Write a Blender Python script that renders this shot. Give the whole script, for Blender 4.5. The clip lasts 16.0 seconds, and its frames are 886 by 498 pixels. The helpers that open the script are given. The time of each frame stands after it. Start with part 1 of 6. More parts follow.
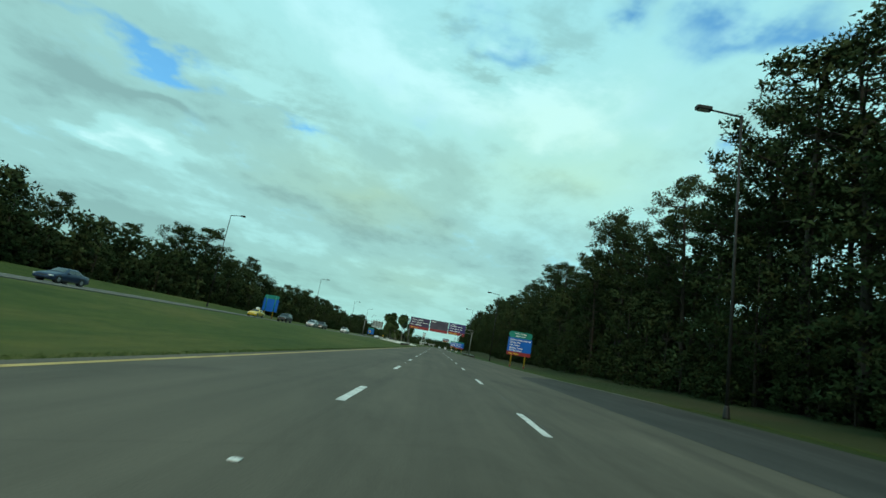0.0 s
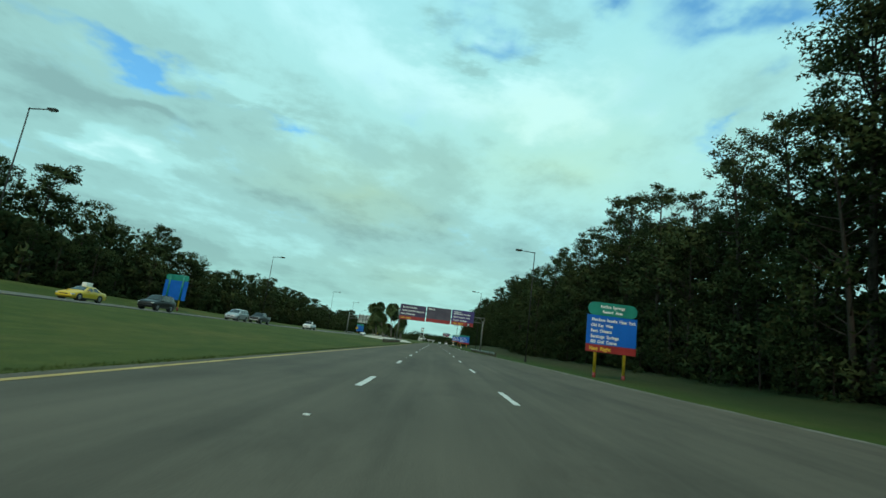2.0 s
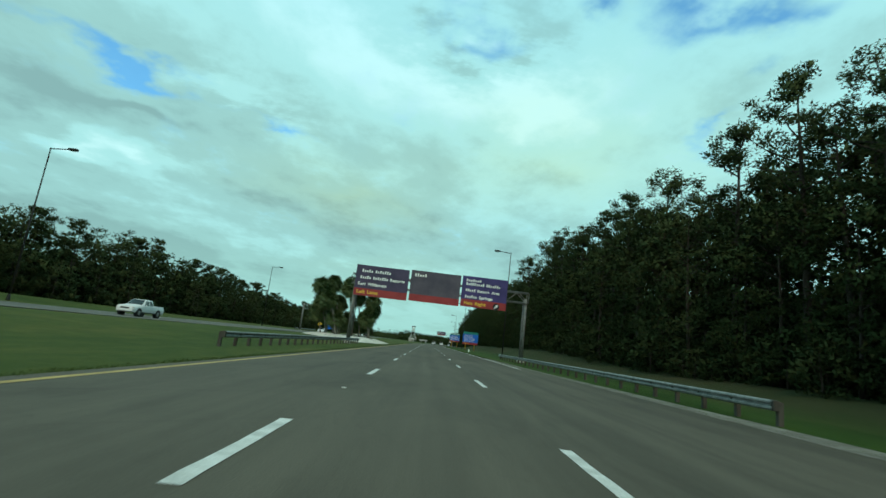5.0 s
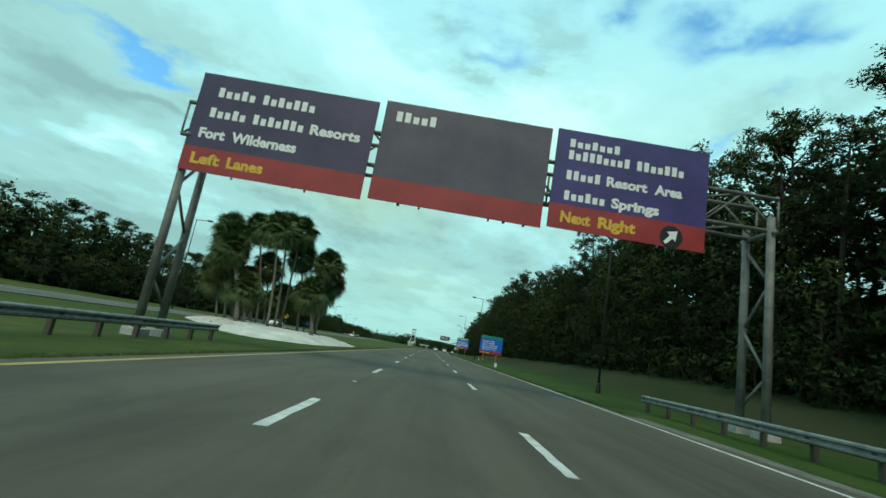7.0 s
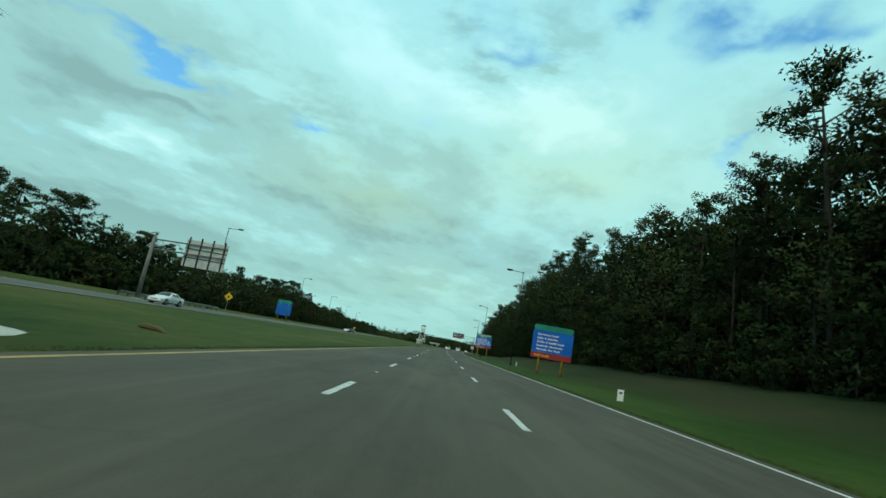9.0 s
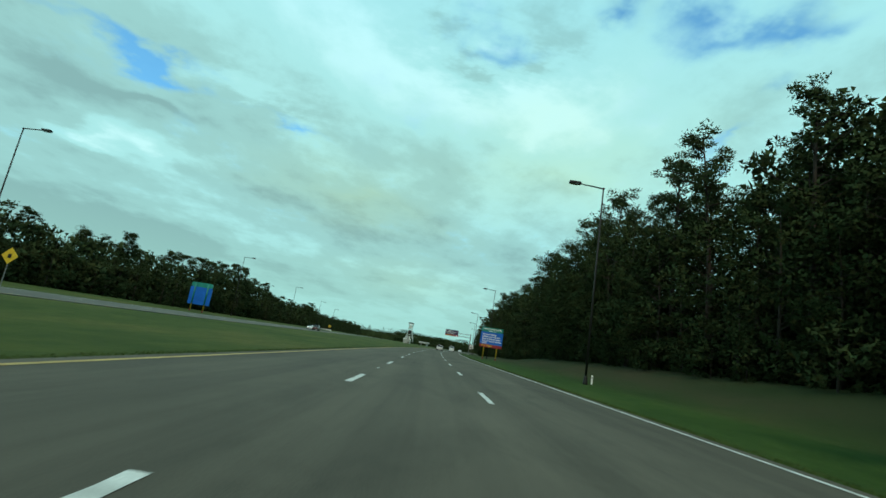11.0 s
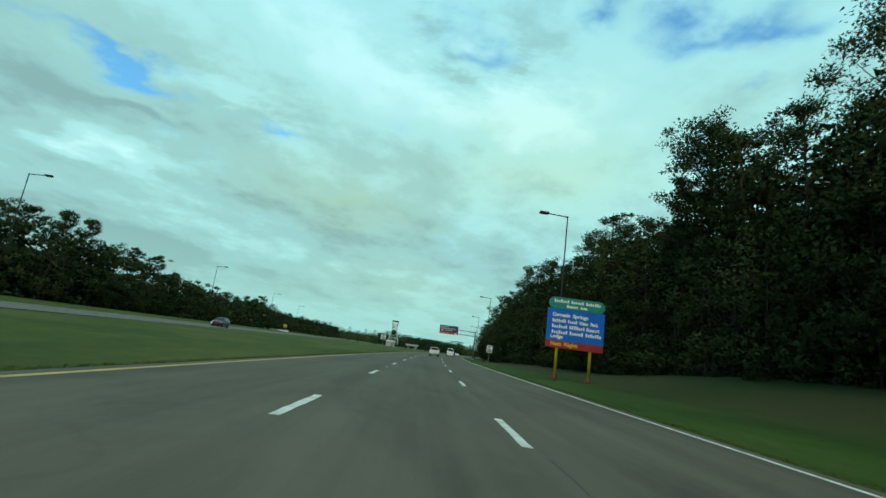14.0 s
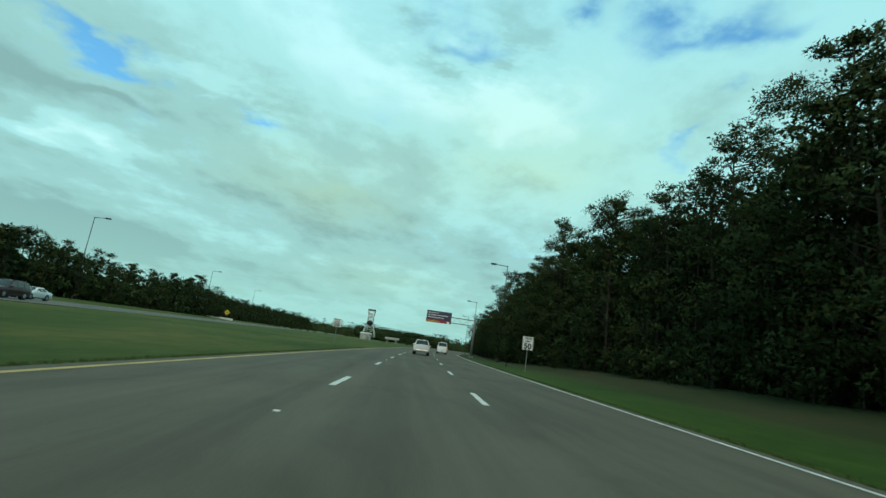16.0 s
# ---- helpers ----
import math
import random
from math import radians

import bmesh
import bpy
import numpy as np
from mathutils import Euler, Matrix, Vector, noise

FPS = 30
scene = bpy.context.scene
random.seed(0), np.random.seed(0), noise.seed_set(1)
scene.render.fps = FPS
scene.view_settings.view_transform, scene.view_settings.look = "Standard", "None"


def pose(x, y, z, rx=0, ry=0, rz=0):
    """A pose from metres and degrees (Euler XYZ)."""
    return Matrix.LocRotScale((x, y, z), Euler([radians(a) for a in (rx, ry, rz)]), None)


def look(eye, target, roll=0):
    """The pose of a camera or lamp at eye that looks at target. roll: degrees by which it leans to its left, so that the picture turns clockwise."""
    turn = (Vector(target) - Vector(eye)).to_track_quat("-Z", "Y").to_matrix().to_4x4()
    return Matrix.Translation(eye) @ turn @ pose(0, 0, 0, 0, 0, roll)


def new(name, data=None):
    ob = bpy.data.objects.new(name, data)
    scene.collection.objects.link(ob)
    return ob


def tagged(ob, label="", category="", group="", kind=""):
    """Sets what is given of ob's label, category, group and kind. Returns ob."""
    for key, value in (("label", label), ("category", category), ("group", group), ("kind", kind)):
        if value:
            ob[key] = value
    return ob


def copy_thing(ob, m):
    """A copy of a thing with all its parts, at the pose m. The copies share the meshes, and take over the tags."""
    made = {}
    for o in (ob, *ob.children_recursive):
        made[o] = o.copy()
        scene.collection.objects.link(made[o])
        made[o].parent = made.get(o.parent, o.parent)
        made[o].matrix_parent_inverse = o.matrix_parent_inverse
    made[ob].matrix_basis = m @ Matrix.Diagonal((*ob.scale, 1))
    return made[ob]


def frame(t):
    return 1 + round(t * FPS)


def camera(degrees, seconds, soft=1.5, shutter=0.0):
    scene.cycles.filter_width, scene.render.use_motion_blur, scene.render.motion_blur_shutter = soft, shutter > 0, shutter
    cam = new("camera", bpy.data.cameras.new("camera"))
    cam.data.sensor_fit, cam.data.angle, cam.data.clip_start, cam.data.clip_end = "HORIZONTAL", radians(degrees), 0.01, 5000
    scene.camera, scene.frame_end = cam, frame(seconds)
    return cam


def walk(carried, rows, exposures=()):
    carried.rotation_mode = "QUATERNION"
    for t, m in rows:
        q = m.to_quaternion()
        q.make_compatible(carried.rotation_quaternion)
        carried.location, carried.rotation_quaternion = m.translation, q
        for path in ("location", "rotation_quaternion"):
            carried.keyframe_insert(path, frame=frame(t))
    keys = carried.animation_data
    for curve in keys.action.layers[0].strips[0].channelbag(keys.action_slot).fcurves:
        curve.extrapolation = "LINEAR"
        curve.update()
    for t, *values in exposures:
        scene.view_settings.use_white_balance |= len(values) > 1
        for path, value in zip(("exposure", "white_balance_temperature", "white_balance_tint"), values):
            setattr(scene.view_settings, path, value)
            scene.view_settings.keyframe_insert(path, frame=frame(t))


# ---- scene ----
# camera: rides in the middle lane, x across the road, y along it; the road bends gently to the right from y = 290 on
cam = camera(84.91, 16.0, shutter=0.1)
PATH = [
    (0.0, 0.000, -1.378, 1.220, 101.52, -9.69, -0.99),
    (0.5, 0.055, 10.126, 1.220, 101.46, -9.83, -0.76),
    (1.0, 0.075, 21.617, 1.220, 101.29, -8.56, -0.82),
    (1.5, 0.095, 33.178, 1.220, 101.13, -7.20, -1.07),
    (2.0, 0.147, 44.646, 1.220, 100.98, -7.02, -1.01),
    (2.5, 0.130, 56.142, 1.220, 100.57, -7.07, -0.86),
    (3.0, 0.169, 67.332, 1.220, 100.37, -6.39, -0.91),
    (3.5, 0.209, 78.990, 1.220, 100.33, -6.33, -1.21),
    (4.0, 0.142, 90.632, 1.220, 100.50, -6.23, -1.68),
    (6.5, 0.424, 148.241, 1.220, 101.76, -7.97, -1.61),
    (7.0, 0.319, 160.057, 1.220, 101.77, -9.36, -1.71),
    (7.5, 0.333, 171.512, 1.220, 101.76, -9.94, -1.55),
    (8.0, 0.355, 182.926, 1.220, 101.74, -11.08, -1.15),
    (8.5, 0.404, 194.216, 1.220, 101.57, -10.72, -0.61),
    (9.0, 0.424, 205.672, 1.220, 101.39, -9.96, -0.42),
    (11.5, 0.423, 262.016, 1.220, 101.51, -8.63, -1.86),
    (12.0, 0.572, 273.350, 1.220, 101.45, -8.12, -1.71),
    (12.5, 0.560, 284.352, 1.220, 101.56, -8.54, -1.71),
    (13.0, 0.561, 295.181, 1.220, 101.78, -8.88, -1.76),
    (13.5, 0.643, 306.214, 1.220, 101.80, -7.51, -2.25),
    (14.0, 0.708, 317.123, 1.220, 101.95, -7.54, -2.85),
    (14.5, 0.767, 328.122, 1.220, 101.93, -7.64, -3.54),
    (15.0, 0.937, 338.989, 1.220, 101.91, -6.93, -4.21),
    (15.5, 1.096, 349.848, 1.220, 101.48, -7.73, -4.99),
    (16.0, 1.412, 361.246, 1.220, 101.56, -7.77, -4.99),
]
walk(cam, [(t, pose(*p)) for t, *p in PATH], [(0.0, 0.0), (6.5, 0.02), (7.0, 0.16), (7.5, 0.25), (8.0, 0.13), (8.5, 0.08), (9.2, 0.0), (16.0, 0.0)])

# ---- light ----
world = bpy.data.worlds.new("overcast_sky")
scene.world = world
world.use_nodes = True


def sky_nodes(tree):
    """Broken cloud over a blue sky, seen in plan on a flat cloud deck."""
    n, l = tree.nodes, tree.links
    n.clear()
    out = n.new("ShaderNodeOutputWorld")
    bg = n.new("ShaderNodeBackground")
    sky = n.new("ShaderNodeTexSky")
    sky.sky_type, sky.sun_disc = "NISHITA", False
    sky.sun_elevation, sky.sun_rotation = radians(50), radians(187)
    blue = n.new("ShaderNodeMix")
    blue.data_type, blue.blend_type = "RGBA", "MULTIPLY"
    blue.inputs[0].default_value = 1.0
    blue.inputs[7].default_value = (0.085, 0.21, 0.245, 1)
    l.new(sky.outputs[0], blue.inputs[6])
    co = n.new("ShaderNodeTexCoord")
    sep = n.new("ShaderNodeSeparateXYZ")
    l.new(co.outputs["Generated"], sep.inputs[0])

    def math_node(op, a, b=None, c=None):
        m = n.new("ShaderNodeMath")
        m.operation = op
        for k, v in enumerate((a, b, c)):
            if v is None:
                continue
            if isinstance(v, (int, float)):
                m.inputs[k].default_value = v
            else:
                l.new(v, m.inputs[k])
        return m.outputs[0]

    up = math_node("MAXIMUM", sep.outputs[2], 0.0)
    dist = math_node("ADD", up, 0.16)
    px = math_node("DIVIDE", sep.outputs[0], dist)
    py = math_node("DIVIDE", sep.outputs[1], dist)
    deck = n.new("ShaderNodeCombineXYZ")
    l.new(px, deck.inputs[0])
    l.new(py, deck.inputs[1])

    def field(scale, detail, rough, shift, stretch=(1, 1, 1), turn=0):
        mp = n.new("ShaderNodeMapping")
        mp.inputs["Location"].default_value = shift
        mp.inputs["Rotation"].default_value = (0, 0, radians(turn))
        mp.inputs["Scale"].default_value = stretch
        l.new(deck.outputs[0], mp.inputs[0])
        t = n.new("ShaderNodeTexNoise")
        t.inputs["Scale"].default_value = scale
        t.inputs["Detail"].default_value = detail
        t.inputs["Roughness"].default_value = rough
        l.new(mp.outputs[0], t.inputs["Vector"])
        return t.outputs[0]

    def ramp(v, *stops):
        r = n.new("ShaderNodeValToRGB")
        r.color_ramp.interpolation = "EASE"
        e = r.color_ramp.elements
        while len(e) < len(stops):
            e.new(0.5)
        for k, (p, c) in enumerate(stops):
            e[k].position, e[k].color = p, (*c, 1)
        l.new(v, r.inputs[0])
        return r.outputs[0]

    # drifting edges: the deck's plan, ruffled
    ruffle = n.new("ShaderNodeTexNoise")
    ruffle.inputs["Scale"].default_value, ruffle.inputs["Detail"].default_value = 3.4, 5.0
    l.new(deck.outputs[0], ruffle.inputs["Vector"])
    shake = n.new("ShaderNodeVectorMath")
    shake.operation = "MULTIPLY_ADD"
    shake.inputs[1].default_value = (0.56, 0.56, 0.0)
    l.new(ruffle.outputs["Color"], shake.inputs[0])
    off = n.new("ShaderNodeVectorMath")
    off.operation = "SUBTRACT"
    off.inputs[1].default_value = (0.28, 0.28, 0.0)
    l.new(deck.outputs[0], off.inputs[0])
    l.new(off.outputs[0], shake.inputs[2])

    def cloud_patches(rows):
        """Soft oval patches of the deck: place, half lengths, turn and weight."""
        total = None
        for u, v, ru, rv, turn, weight in rows:
            mp = n.new("ShaderNodeMapping")
            mp.vector_type = "TEXTURE"
            mp.inputs["Location"].default_value = (u, v, 0)
            mp.inputs["Rotation"].default_value = (0, 0, radians(turn))
            mp.inputs["Scale"].default_value = (ru, rv, 1)
            l.new(shake.outputs[0], mp.inputs[0])
            g = n.new("ShaderNodeTexGradient")
            g.gradient_type = "QUADRATIC_SPHERE"
            l.new(mp.outputs[0], g.inputs[0])
            add = math_node("MULTIPLY", g.outputs["Fac"], weight)
            total = add if total is None else math_node("ADD", total, add)
        return total

    lumps = field(*SKY_LUMPS)
    fine = field(*SKY_FINE)
    body = math_node("ADD", math_node("MULTIPLY", lumps, 0.62), math_node("MULTIPLY", fine, 0.38))
    body = math_node("ADD", body, cloud_patches(SKY_TONES))
    # rippled high cloud
    ripple = math_node("MULTIPLY", math_node("SUBTRACT", field(*SKY_RIPPLE), 0.5), cloud_patches(SKY_RIPPLED))
    body = math_node("ADD", body, ripple)
    tone = ramp(body, (0.34, (0.25, 0.475, 0.47)), (0.48, (0.335, 0.65, 0.63)), (0.60, (0.42, 0.83, 0.82)), (0.76, (0.57, 0.98, 0.98)))
    # thin cloud with the sun behind it glows yellowish
    glow = n.new("ShaderNodeMix")
    glow.data_type, glow.blend_type = "RGBA", "MULTIPLY"
    glow.inputs[7].default_value = (1.17, 1.02, 0.84, 1)
    l.new(math_node("MINIMUM", cloud_patches(SKY_WARM), 1.0), glow.inputs[0])
    l.new(tone, glow.inputs[6])
    # bluer overhead
    high = n.new("ShaderNodeMix")
    high.data_type, high.blend_type = "RGBA", "MULTIPLY"
    high.inputs[7].default_value = (0.90, 0.99, 1.08, 1)
    l.new(ramp(up, (0.42, (0, 0, 0)), (0.72, (1, 1, 1))), high.inputs[0])
    l.new(glow.outputs[2], high.inputs[6])
    tone = high.outputs[2]
    gaps = math_node("ADD", math_node("MULTIPLY", field(*SKY_GAPS), 0.8), math_node("MULTIPLY", fine, 0.2))
    cover = ramp(gaps, (SKY_COVER - 0.055, (0, 0, 0)), (SKY_COVER + 0.045, (1, 1, 1)))
    holes = math_node("ADD", cloud_patches(SKY_HOLES), math_node("MULTIPLY_ADD", fine, 1.5, -0.75))
    cover = math_node("MINIMUM", cover, math_node("SUBTRACT", 1.0, ramp(holes, (0.08, (0, 0, 0)), (1.35, (0.85, 0.85, 0.85)))))
    # clouds overlap towards the horizon and close the gaps
    cover = math_node("MAXIMUM", cover, ramp(up, (0.16, (1, 1, 1)), (0.34, (0, 0, 0))))
    mix = n.new("ShaderNodeMix")
    mix.data_type = "RGBA"
    l.new(cover, mix.inputs[0])
    l.new(blue.outputs[2], mix.inputs[6])
    l.new(tone, mix.inputs[7])
    # haze towards the horizon
    low = ramp(up, (0.0, (0.7, 0.7, 0.7)), (0.2, (0, 0, 0)))
    hz = n.new("ShaderNodeMix")
    hz.data_type = "RGBA"
    hz.inputs[7].default_value = (0.35, 0.68, 0.60, 1)
    l.new(low, hz.inputs[0])
    l.new(mix.outputs[2], hz.inputs[6])
    l.new(hz.outputs[2], bg.inputs[0])
    bg.inputs[1].default_value = 1.0
    l.new(bg.outputs[0], out.inputs[0])


# scale, detail, roughness, shift, stretch, turn
SKY_LUMPS = (1.051, 4.0, 0.5, (8.669, 21.600, 1.196), (1.0, 0.7, 1.0), -20)
SKY_FINE = (3.6, 5.0, 0.6, (1.3, 4.0, 0.0), (1.0, 0.8, 1.0), -20)
SKY_RIPPLE = (9.0, 4.0, 0.6, (0.7, 2.0, 0.0), (0.6, 1.0, 1.0), -20)
SKY_GAPS = (1.418, 4.0, 0.55, (14.461, 16.281, 7.669), (1.0, 0.5, 1.0), -40)
SKY_COVER = 0.31
# oval patches of the deck: x, y, half lengths, turn, weight
SKY_HOLES = [(-1.01, 1.32, 0.36, 0.10, 42, 1.3), (-0.62, 1.62, 0.4, 0.09, 45, 0.72), (0.60, 0.93, 0.30, 0.13, -40, 1.15), (0.34, 0.97, 0.16, 0.10, 20, 0.9),
             (0.05, 1.08, 0.30, 0.16, 10, 0.75), (-1.16, 1.10, 0.16, 0.06, 40, 0.9), (0.78, 1.35, 0.30, 0.10, 60, 0.8)]
SKY_TONES = [(-1.25, 1.95, 0.42, 0.34, 40, 0.34), (-1.45, 1.85, 0.30, 0.22, 40, 0.22), (0.20, 1.42, 0.5, 0.3, 20, 0.16), (-0.25, 1.30, 0.5, 0.35, 30, 0.14), (-1.15, 1.55, 0.45, 0.12, 42, -0.2),
             (-2.0, 3.2, 1.6, 1.1, 60, -0.26), (-0.9, 2.3, 0.5, 0.3, 40, -0.1), (-0.1, 4.6, 1.6, 0.8, 0, 0.14), (0.85, 1.15, 0.6, 0.4, 30, -0.12)]
SKY_RIPPLED = [(0.05, 1.15, 0.55, 0.42, 10, 1.1), (-0.7, 1.5, 0.6, 0.3, 42, 0.6)]
SKY_WARM = [(-0.45, 2.2, 0.95, 0.8, 30, 0.95), (0.4, 1.7, 0.9, 0.75, 0, 0.9), (-0.2, 3.6, 1.2, 1.2, 0, 0.6)]
sky_nodes(world.node_tree)

sun = new("sun", bpy.data.lights.new("sun", "SUN"))
sun.data.energy, sun.data.angle, sun.data.color = 1.25, radians(24), (1.0, 0.82, 0.60)
sun.matrix_world = look((0, 0, 80), (8, 66, 0))

# ---- materials ----


def material(name, build, rough=0.7, metal=0.0, spec=0.5):
    m = bpy.data.materials.new(name)
    m.use_nodes = True
    n, l = m.node_tree.nodes, m.node_tree.links
    b = n["Principled BSDF"]
    b.inputs["Roughness"].default_value = rough
    b.inputs["Metallic"].default_value = metal
    b.inputs["Specular IOR Level"].default_value = spec
    build(n, l, b)
    return m


def coords(n, l, scale=(1, 1, 1), kind="Object"):
    co = n.new("ShaderNodeTexCoord")
    mp = n.new("ShaderNodeMapping")
    mp.inputs["Scale"].default_value = scale
    l.new(co.outputs[kind], mp.inputs[0])
    return mp.outputs[0]


def noise_tex(n, l, vec, scale, detail=4.0, rough=0.55, warp=0.0):
    t = n.new("ShaderNodeTexNoise")
    t.inputs["Scale"].default_value = scale
    t.inputs["Detail"].default_value = detail
    t.inputs["Roughness"].default_value = rough
    t.inputs["Distortion"].default_value = warp
    l.new(vec, t.inputs["Vector"])
    return t.outputs[0]


def ramp_of(n, l, value, *stops):
    r = n.new("ShaderNodeValToRGB")
    e = r.color_ramp.elements
    while len(e) < len(stops):
        e.new(0.5)
    for k, (p, c) in enumerate(stops):
        e[k].position, e[k].color = p, (*c, 1)
    l.new(value, r.inputs[0])
    return r.outputs[0]


def blend(n, l, fac, a, b, mode="MIX"):
    m = n.new("ShaderNodeMix")
    m.data_type, m.blend_type = "RGBA", mode
    for sock, v in ((m.inputs[0], fac), (m.inputs[6], a), (m.inputs[7], b)):
        if isinstance(v, (int, float)):
            sock.default_value = v
        elif isinstance(v, tuple):
            sock.default_value = (*v, 1)
        else:
            l.new(v, sock)
    return m.outputs[2]


def bump(n, l, b, height, strength, dist=0.02):
    t = n.new("ShaderNodeBump")
    t.inputs["Strength"].default_value = strength
    t.inputs["Distance"].default_value = dist
    l.new(height, t.inputs["Height"])
    l.new(t.outputs[0], b.inputs["Normal"])


def mottled(c1, c2, scale=3.0, scale2=25.0, relief=0.2, stretch=(1, 1, 1), spread=0.12, dist=0.02, grain=0.25):
    """Two colours mixed by a coarse and a fine noise, with a little relief."""
    def build(n, l, b):
        v = coords(n, l, stretch)
        big = noise_tex(n, l, v, scale, 5.0)
        fine = noise_tex(n, l, v, scale2, 3.0)
        base = ramp_of(n, l, big, (0.5 - spread, c1), (0.5 + spread, c2))
        lo, hi = 1 - grain, 1 + 0.5 * grain
        dark = ramp_of(n, l, fine, (0.3, (lo, lo, lo)), (0.7, (hi, hi, hi)))
        l.new(blend(n, l, 1.0, base, dark, "MULTIPLY"), b.inputs["Base Color"])
        if relief:
            bump(n, l, b, fine, relief, dist)
    return build


def asphalt_build(c1, c2, lane=True):
    def build(n, l, b):
        v = coords(n, l)
        long = noise_tex(n, l, coords(n, l, (1.0, 0.018, 1.0)), 1.15, 4.0, 0.6)
        patch = noise_tex(n, l, coords(n, l, (1.0, 0.35, 1.0)), 0.22, 5.0, 0.6, 0.5)
        grit = noise_tex(n, l, v, 60.0, 2.0)
        base = ramp_of(n, l, patch, (0.34, c1), (0.66, c2))
        streak = ramp_of(n, l, long, (0.34, (0.79, 0.79, 0.79)), (0.60, (1.05, 1.05, 1.05)))
        col = blend(n, l, 1.0, base, streak, "MULTIPLY")
        # old oil and rubber stains
        stain = noise_tex(n, l, coords(n, l, (1.0, 0.28, 1.0)), 0.55, 6.0, 0.68, 0.8)
        col = blend(n, l, 1.0, col, ramp_of(n, l, stain, (0.30, (0.74, 0.74, 0.74)), (0.52, (1.0, 1.0, 1.0))), "MULTIPLY")
        speck = ramp_of(n, l, grit, (0.3, (0.7, 0.7, 0.7)), (0.72, (1.25, 1.25, 1.25)))
        col = blend(n, l, 1.0, col, speck, "MULTIPLY")
        # tar-filled cracks
        vor = n.new("ShaderNodeTexVoronoi")
        vor.feature = "DISTANCE_TO_EDGE"
        vor.inputs["Scale"].default_value = 0.13
        wob = noise_tex(n, l, v, 0.9, 4.0)
        add = n.new("ShaderNodeVectorMath")
        add.operation = "ADD"
        sc = n.new("ShaderNodeVectorMath")
        sc.operation = "SCALE"
        sc.inputs["Scale"].default_value = 1.6
        cmb = n.new("ShaderNodeCombineXYZ")
        l.new(wob, cmb.inputs[0])
        l.new(wob, cmb.inputs[1])
        l.new(cmb.outputs[0], sc.inputs[0])
        l.new(v, add.inputs[0])
        l.new(sc.outputs[0], add.inputs[1])
        l.new(add.outputs[0], vor.inputs["Vector"])
        crack = ramp_of(n, l, vor.outputs[0], (0.0, (0.6, 0.6, 0.6)), (0.004, (1, 1, 1)))
        l.new(blend(n, l, 0.3, col, blend(n, l, 1.0, col, crack, "MULTIPLY")), b.inputs["Base Color"])
        bump(n, l, b, grit, 0.25, 0.008)
    return build


def grass_build(n, l, b):
    v = coords(n, l)
    big = noise_tex(n, l, coords(n, l, (1.0, 0.4, 1.0)), 0.12, 5.0, 0.6)
    mid = noise_tex(n, l, coords(n, l, (1.0, 0.5, 1.0)), 1.1, 5.0, 0.65)
    fine = noise_tex(n, l, v, 28.0, 3.0, 0.7)
    c = ramp_of(n, l, big, (0.33, (0.043, 0.070, 0.014)), (0.5, (0.066, 0.093, 0.021)), (0.68, (0.105, 0.110, 0.031)))
    dry = ramp_of(n, l, mid, (0.4, (0.82, 0.88, 0.8)), (0.66, (1.22, 1.1, 1.05)))
    c = blend(n, l, 1.0, c, dry, "MULTIPLY")
    # greener grass on the verge, with the wood's shade put into its colour
    verge_shade = n.new("ShaderNodeSeparateXYZ")
    l.new(v, verge_shade.inputs[0])
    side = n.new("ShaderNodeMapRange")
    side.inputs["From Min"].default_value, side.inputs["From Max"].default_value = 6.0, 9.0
    l.new(verge_shade.outputs[0], side.inputs["Value"])
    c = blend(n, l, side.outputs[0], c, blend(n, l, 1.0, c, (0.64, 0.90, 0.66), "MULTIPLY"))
    # pine straw and bare earth under the wood
    sep = n.new("ShaderNodeSeparateXYZ")
    l.new(v, sep.inputs[0])
    add = n.new("ShaderNodeMath")
    add.operation = "MULTIPLY_ADD"
    add.inputs[1].default_value = 5.0
    l.new(mid, add.inputs[0])
    l.new(sep.outputs[0], add.inputs[2])
    span = n.new("ShaderNodeMapRange")
    span.inputs["From Min"].default_value, span.inputs["From Max"].default_value = 14.5, 20.5
    l.new(add.outputs[0], span.inputs["Value"])
    earth = ramp_of(n, l, big, (0.36, (0.026, 0.040, 0.014)), (0.55, (0.044, 0.046, 0.022)), (0.7, (0.058, 0.046, 0.026)))
    half = n.new("ShaderNodeMath")
    half.operation = "MULTIPLY"
    half.inputs[1].default_value = 0.85
    l.new(span.outputs[0], half.inputs[0])
    c = blend(n, l, half.outputs[0], c, earth)
    f = ramp_of(n, l, fine, (0.3, (0.55, 0.55, 0.55)), (0.7, (1.3, 1.3, 1.3)))
    l.new(blend(n, l, 1.0, c, f, "MULTIPLY"), b.inputs["Base Color"])
    bump(n, l, b, fine, 0.6, 0.05)


def leaf_build(c1, c2, trans=0.25):
    def build(n, l, b):
        isl = n.new("ShaderNodeNewGeometry")
        info = n.new("ShaderNodeObjectInfo")
        c = ramp_of(n, l, isl.outputs["Random Per Island"], (0.0, c1), (1.0, c2))
        tone = ramp_of(n, l, info.outputs["Random"], (0.0, (0.75, 0.8, 0.7)), (1.0, (1.2, 1.15, 1.1)))
        l.new(blend(n, l, 1.0, c, tone, "MULTIPLY"), b.inputs["Base Color"])
    return build


def plain(c, wear=0.12, scale=6.0):
    lo = tuple(k * (1 - wear) for k in c)
    hi = tuple(min(1.0, k * (1 + wear)) for k in c)
    return mottled(lo, hi, scale, scale * 8, 0.03, grain=0.06)


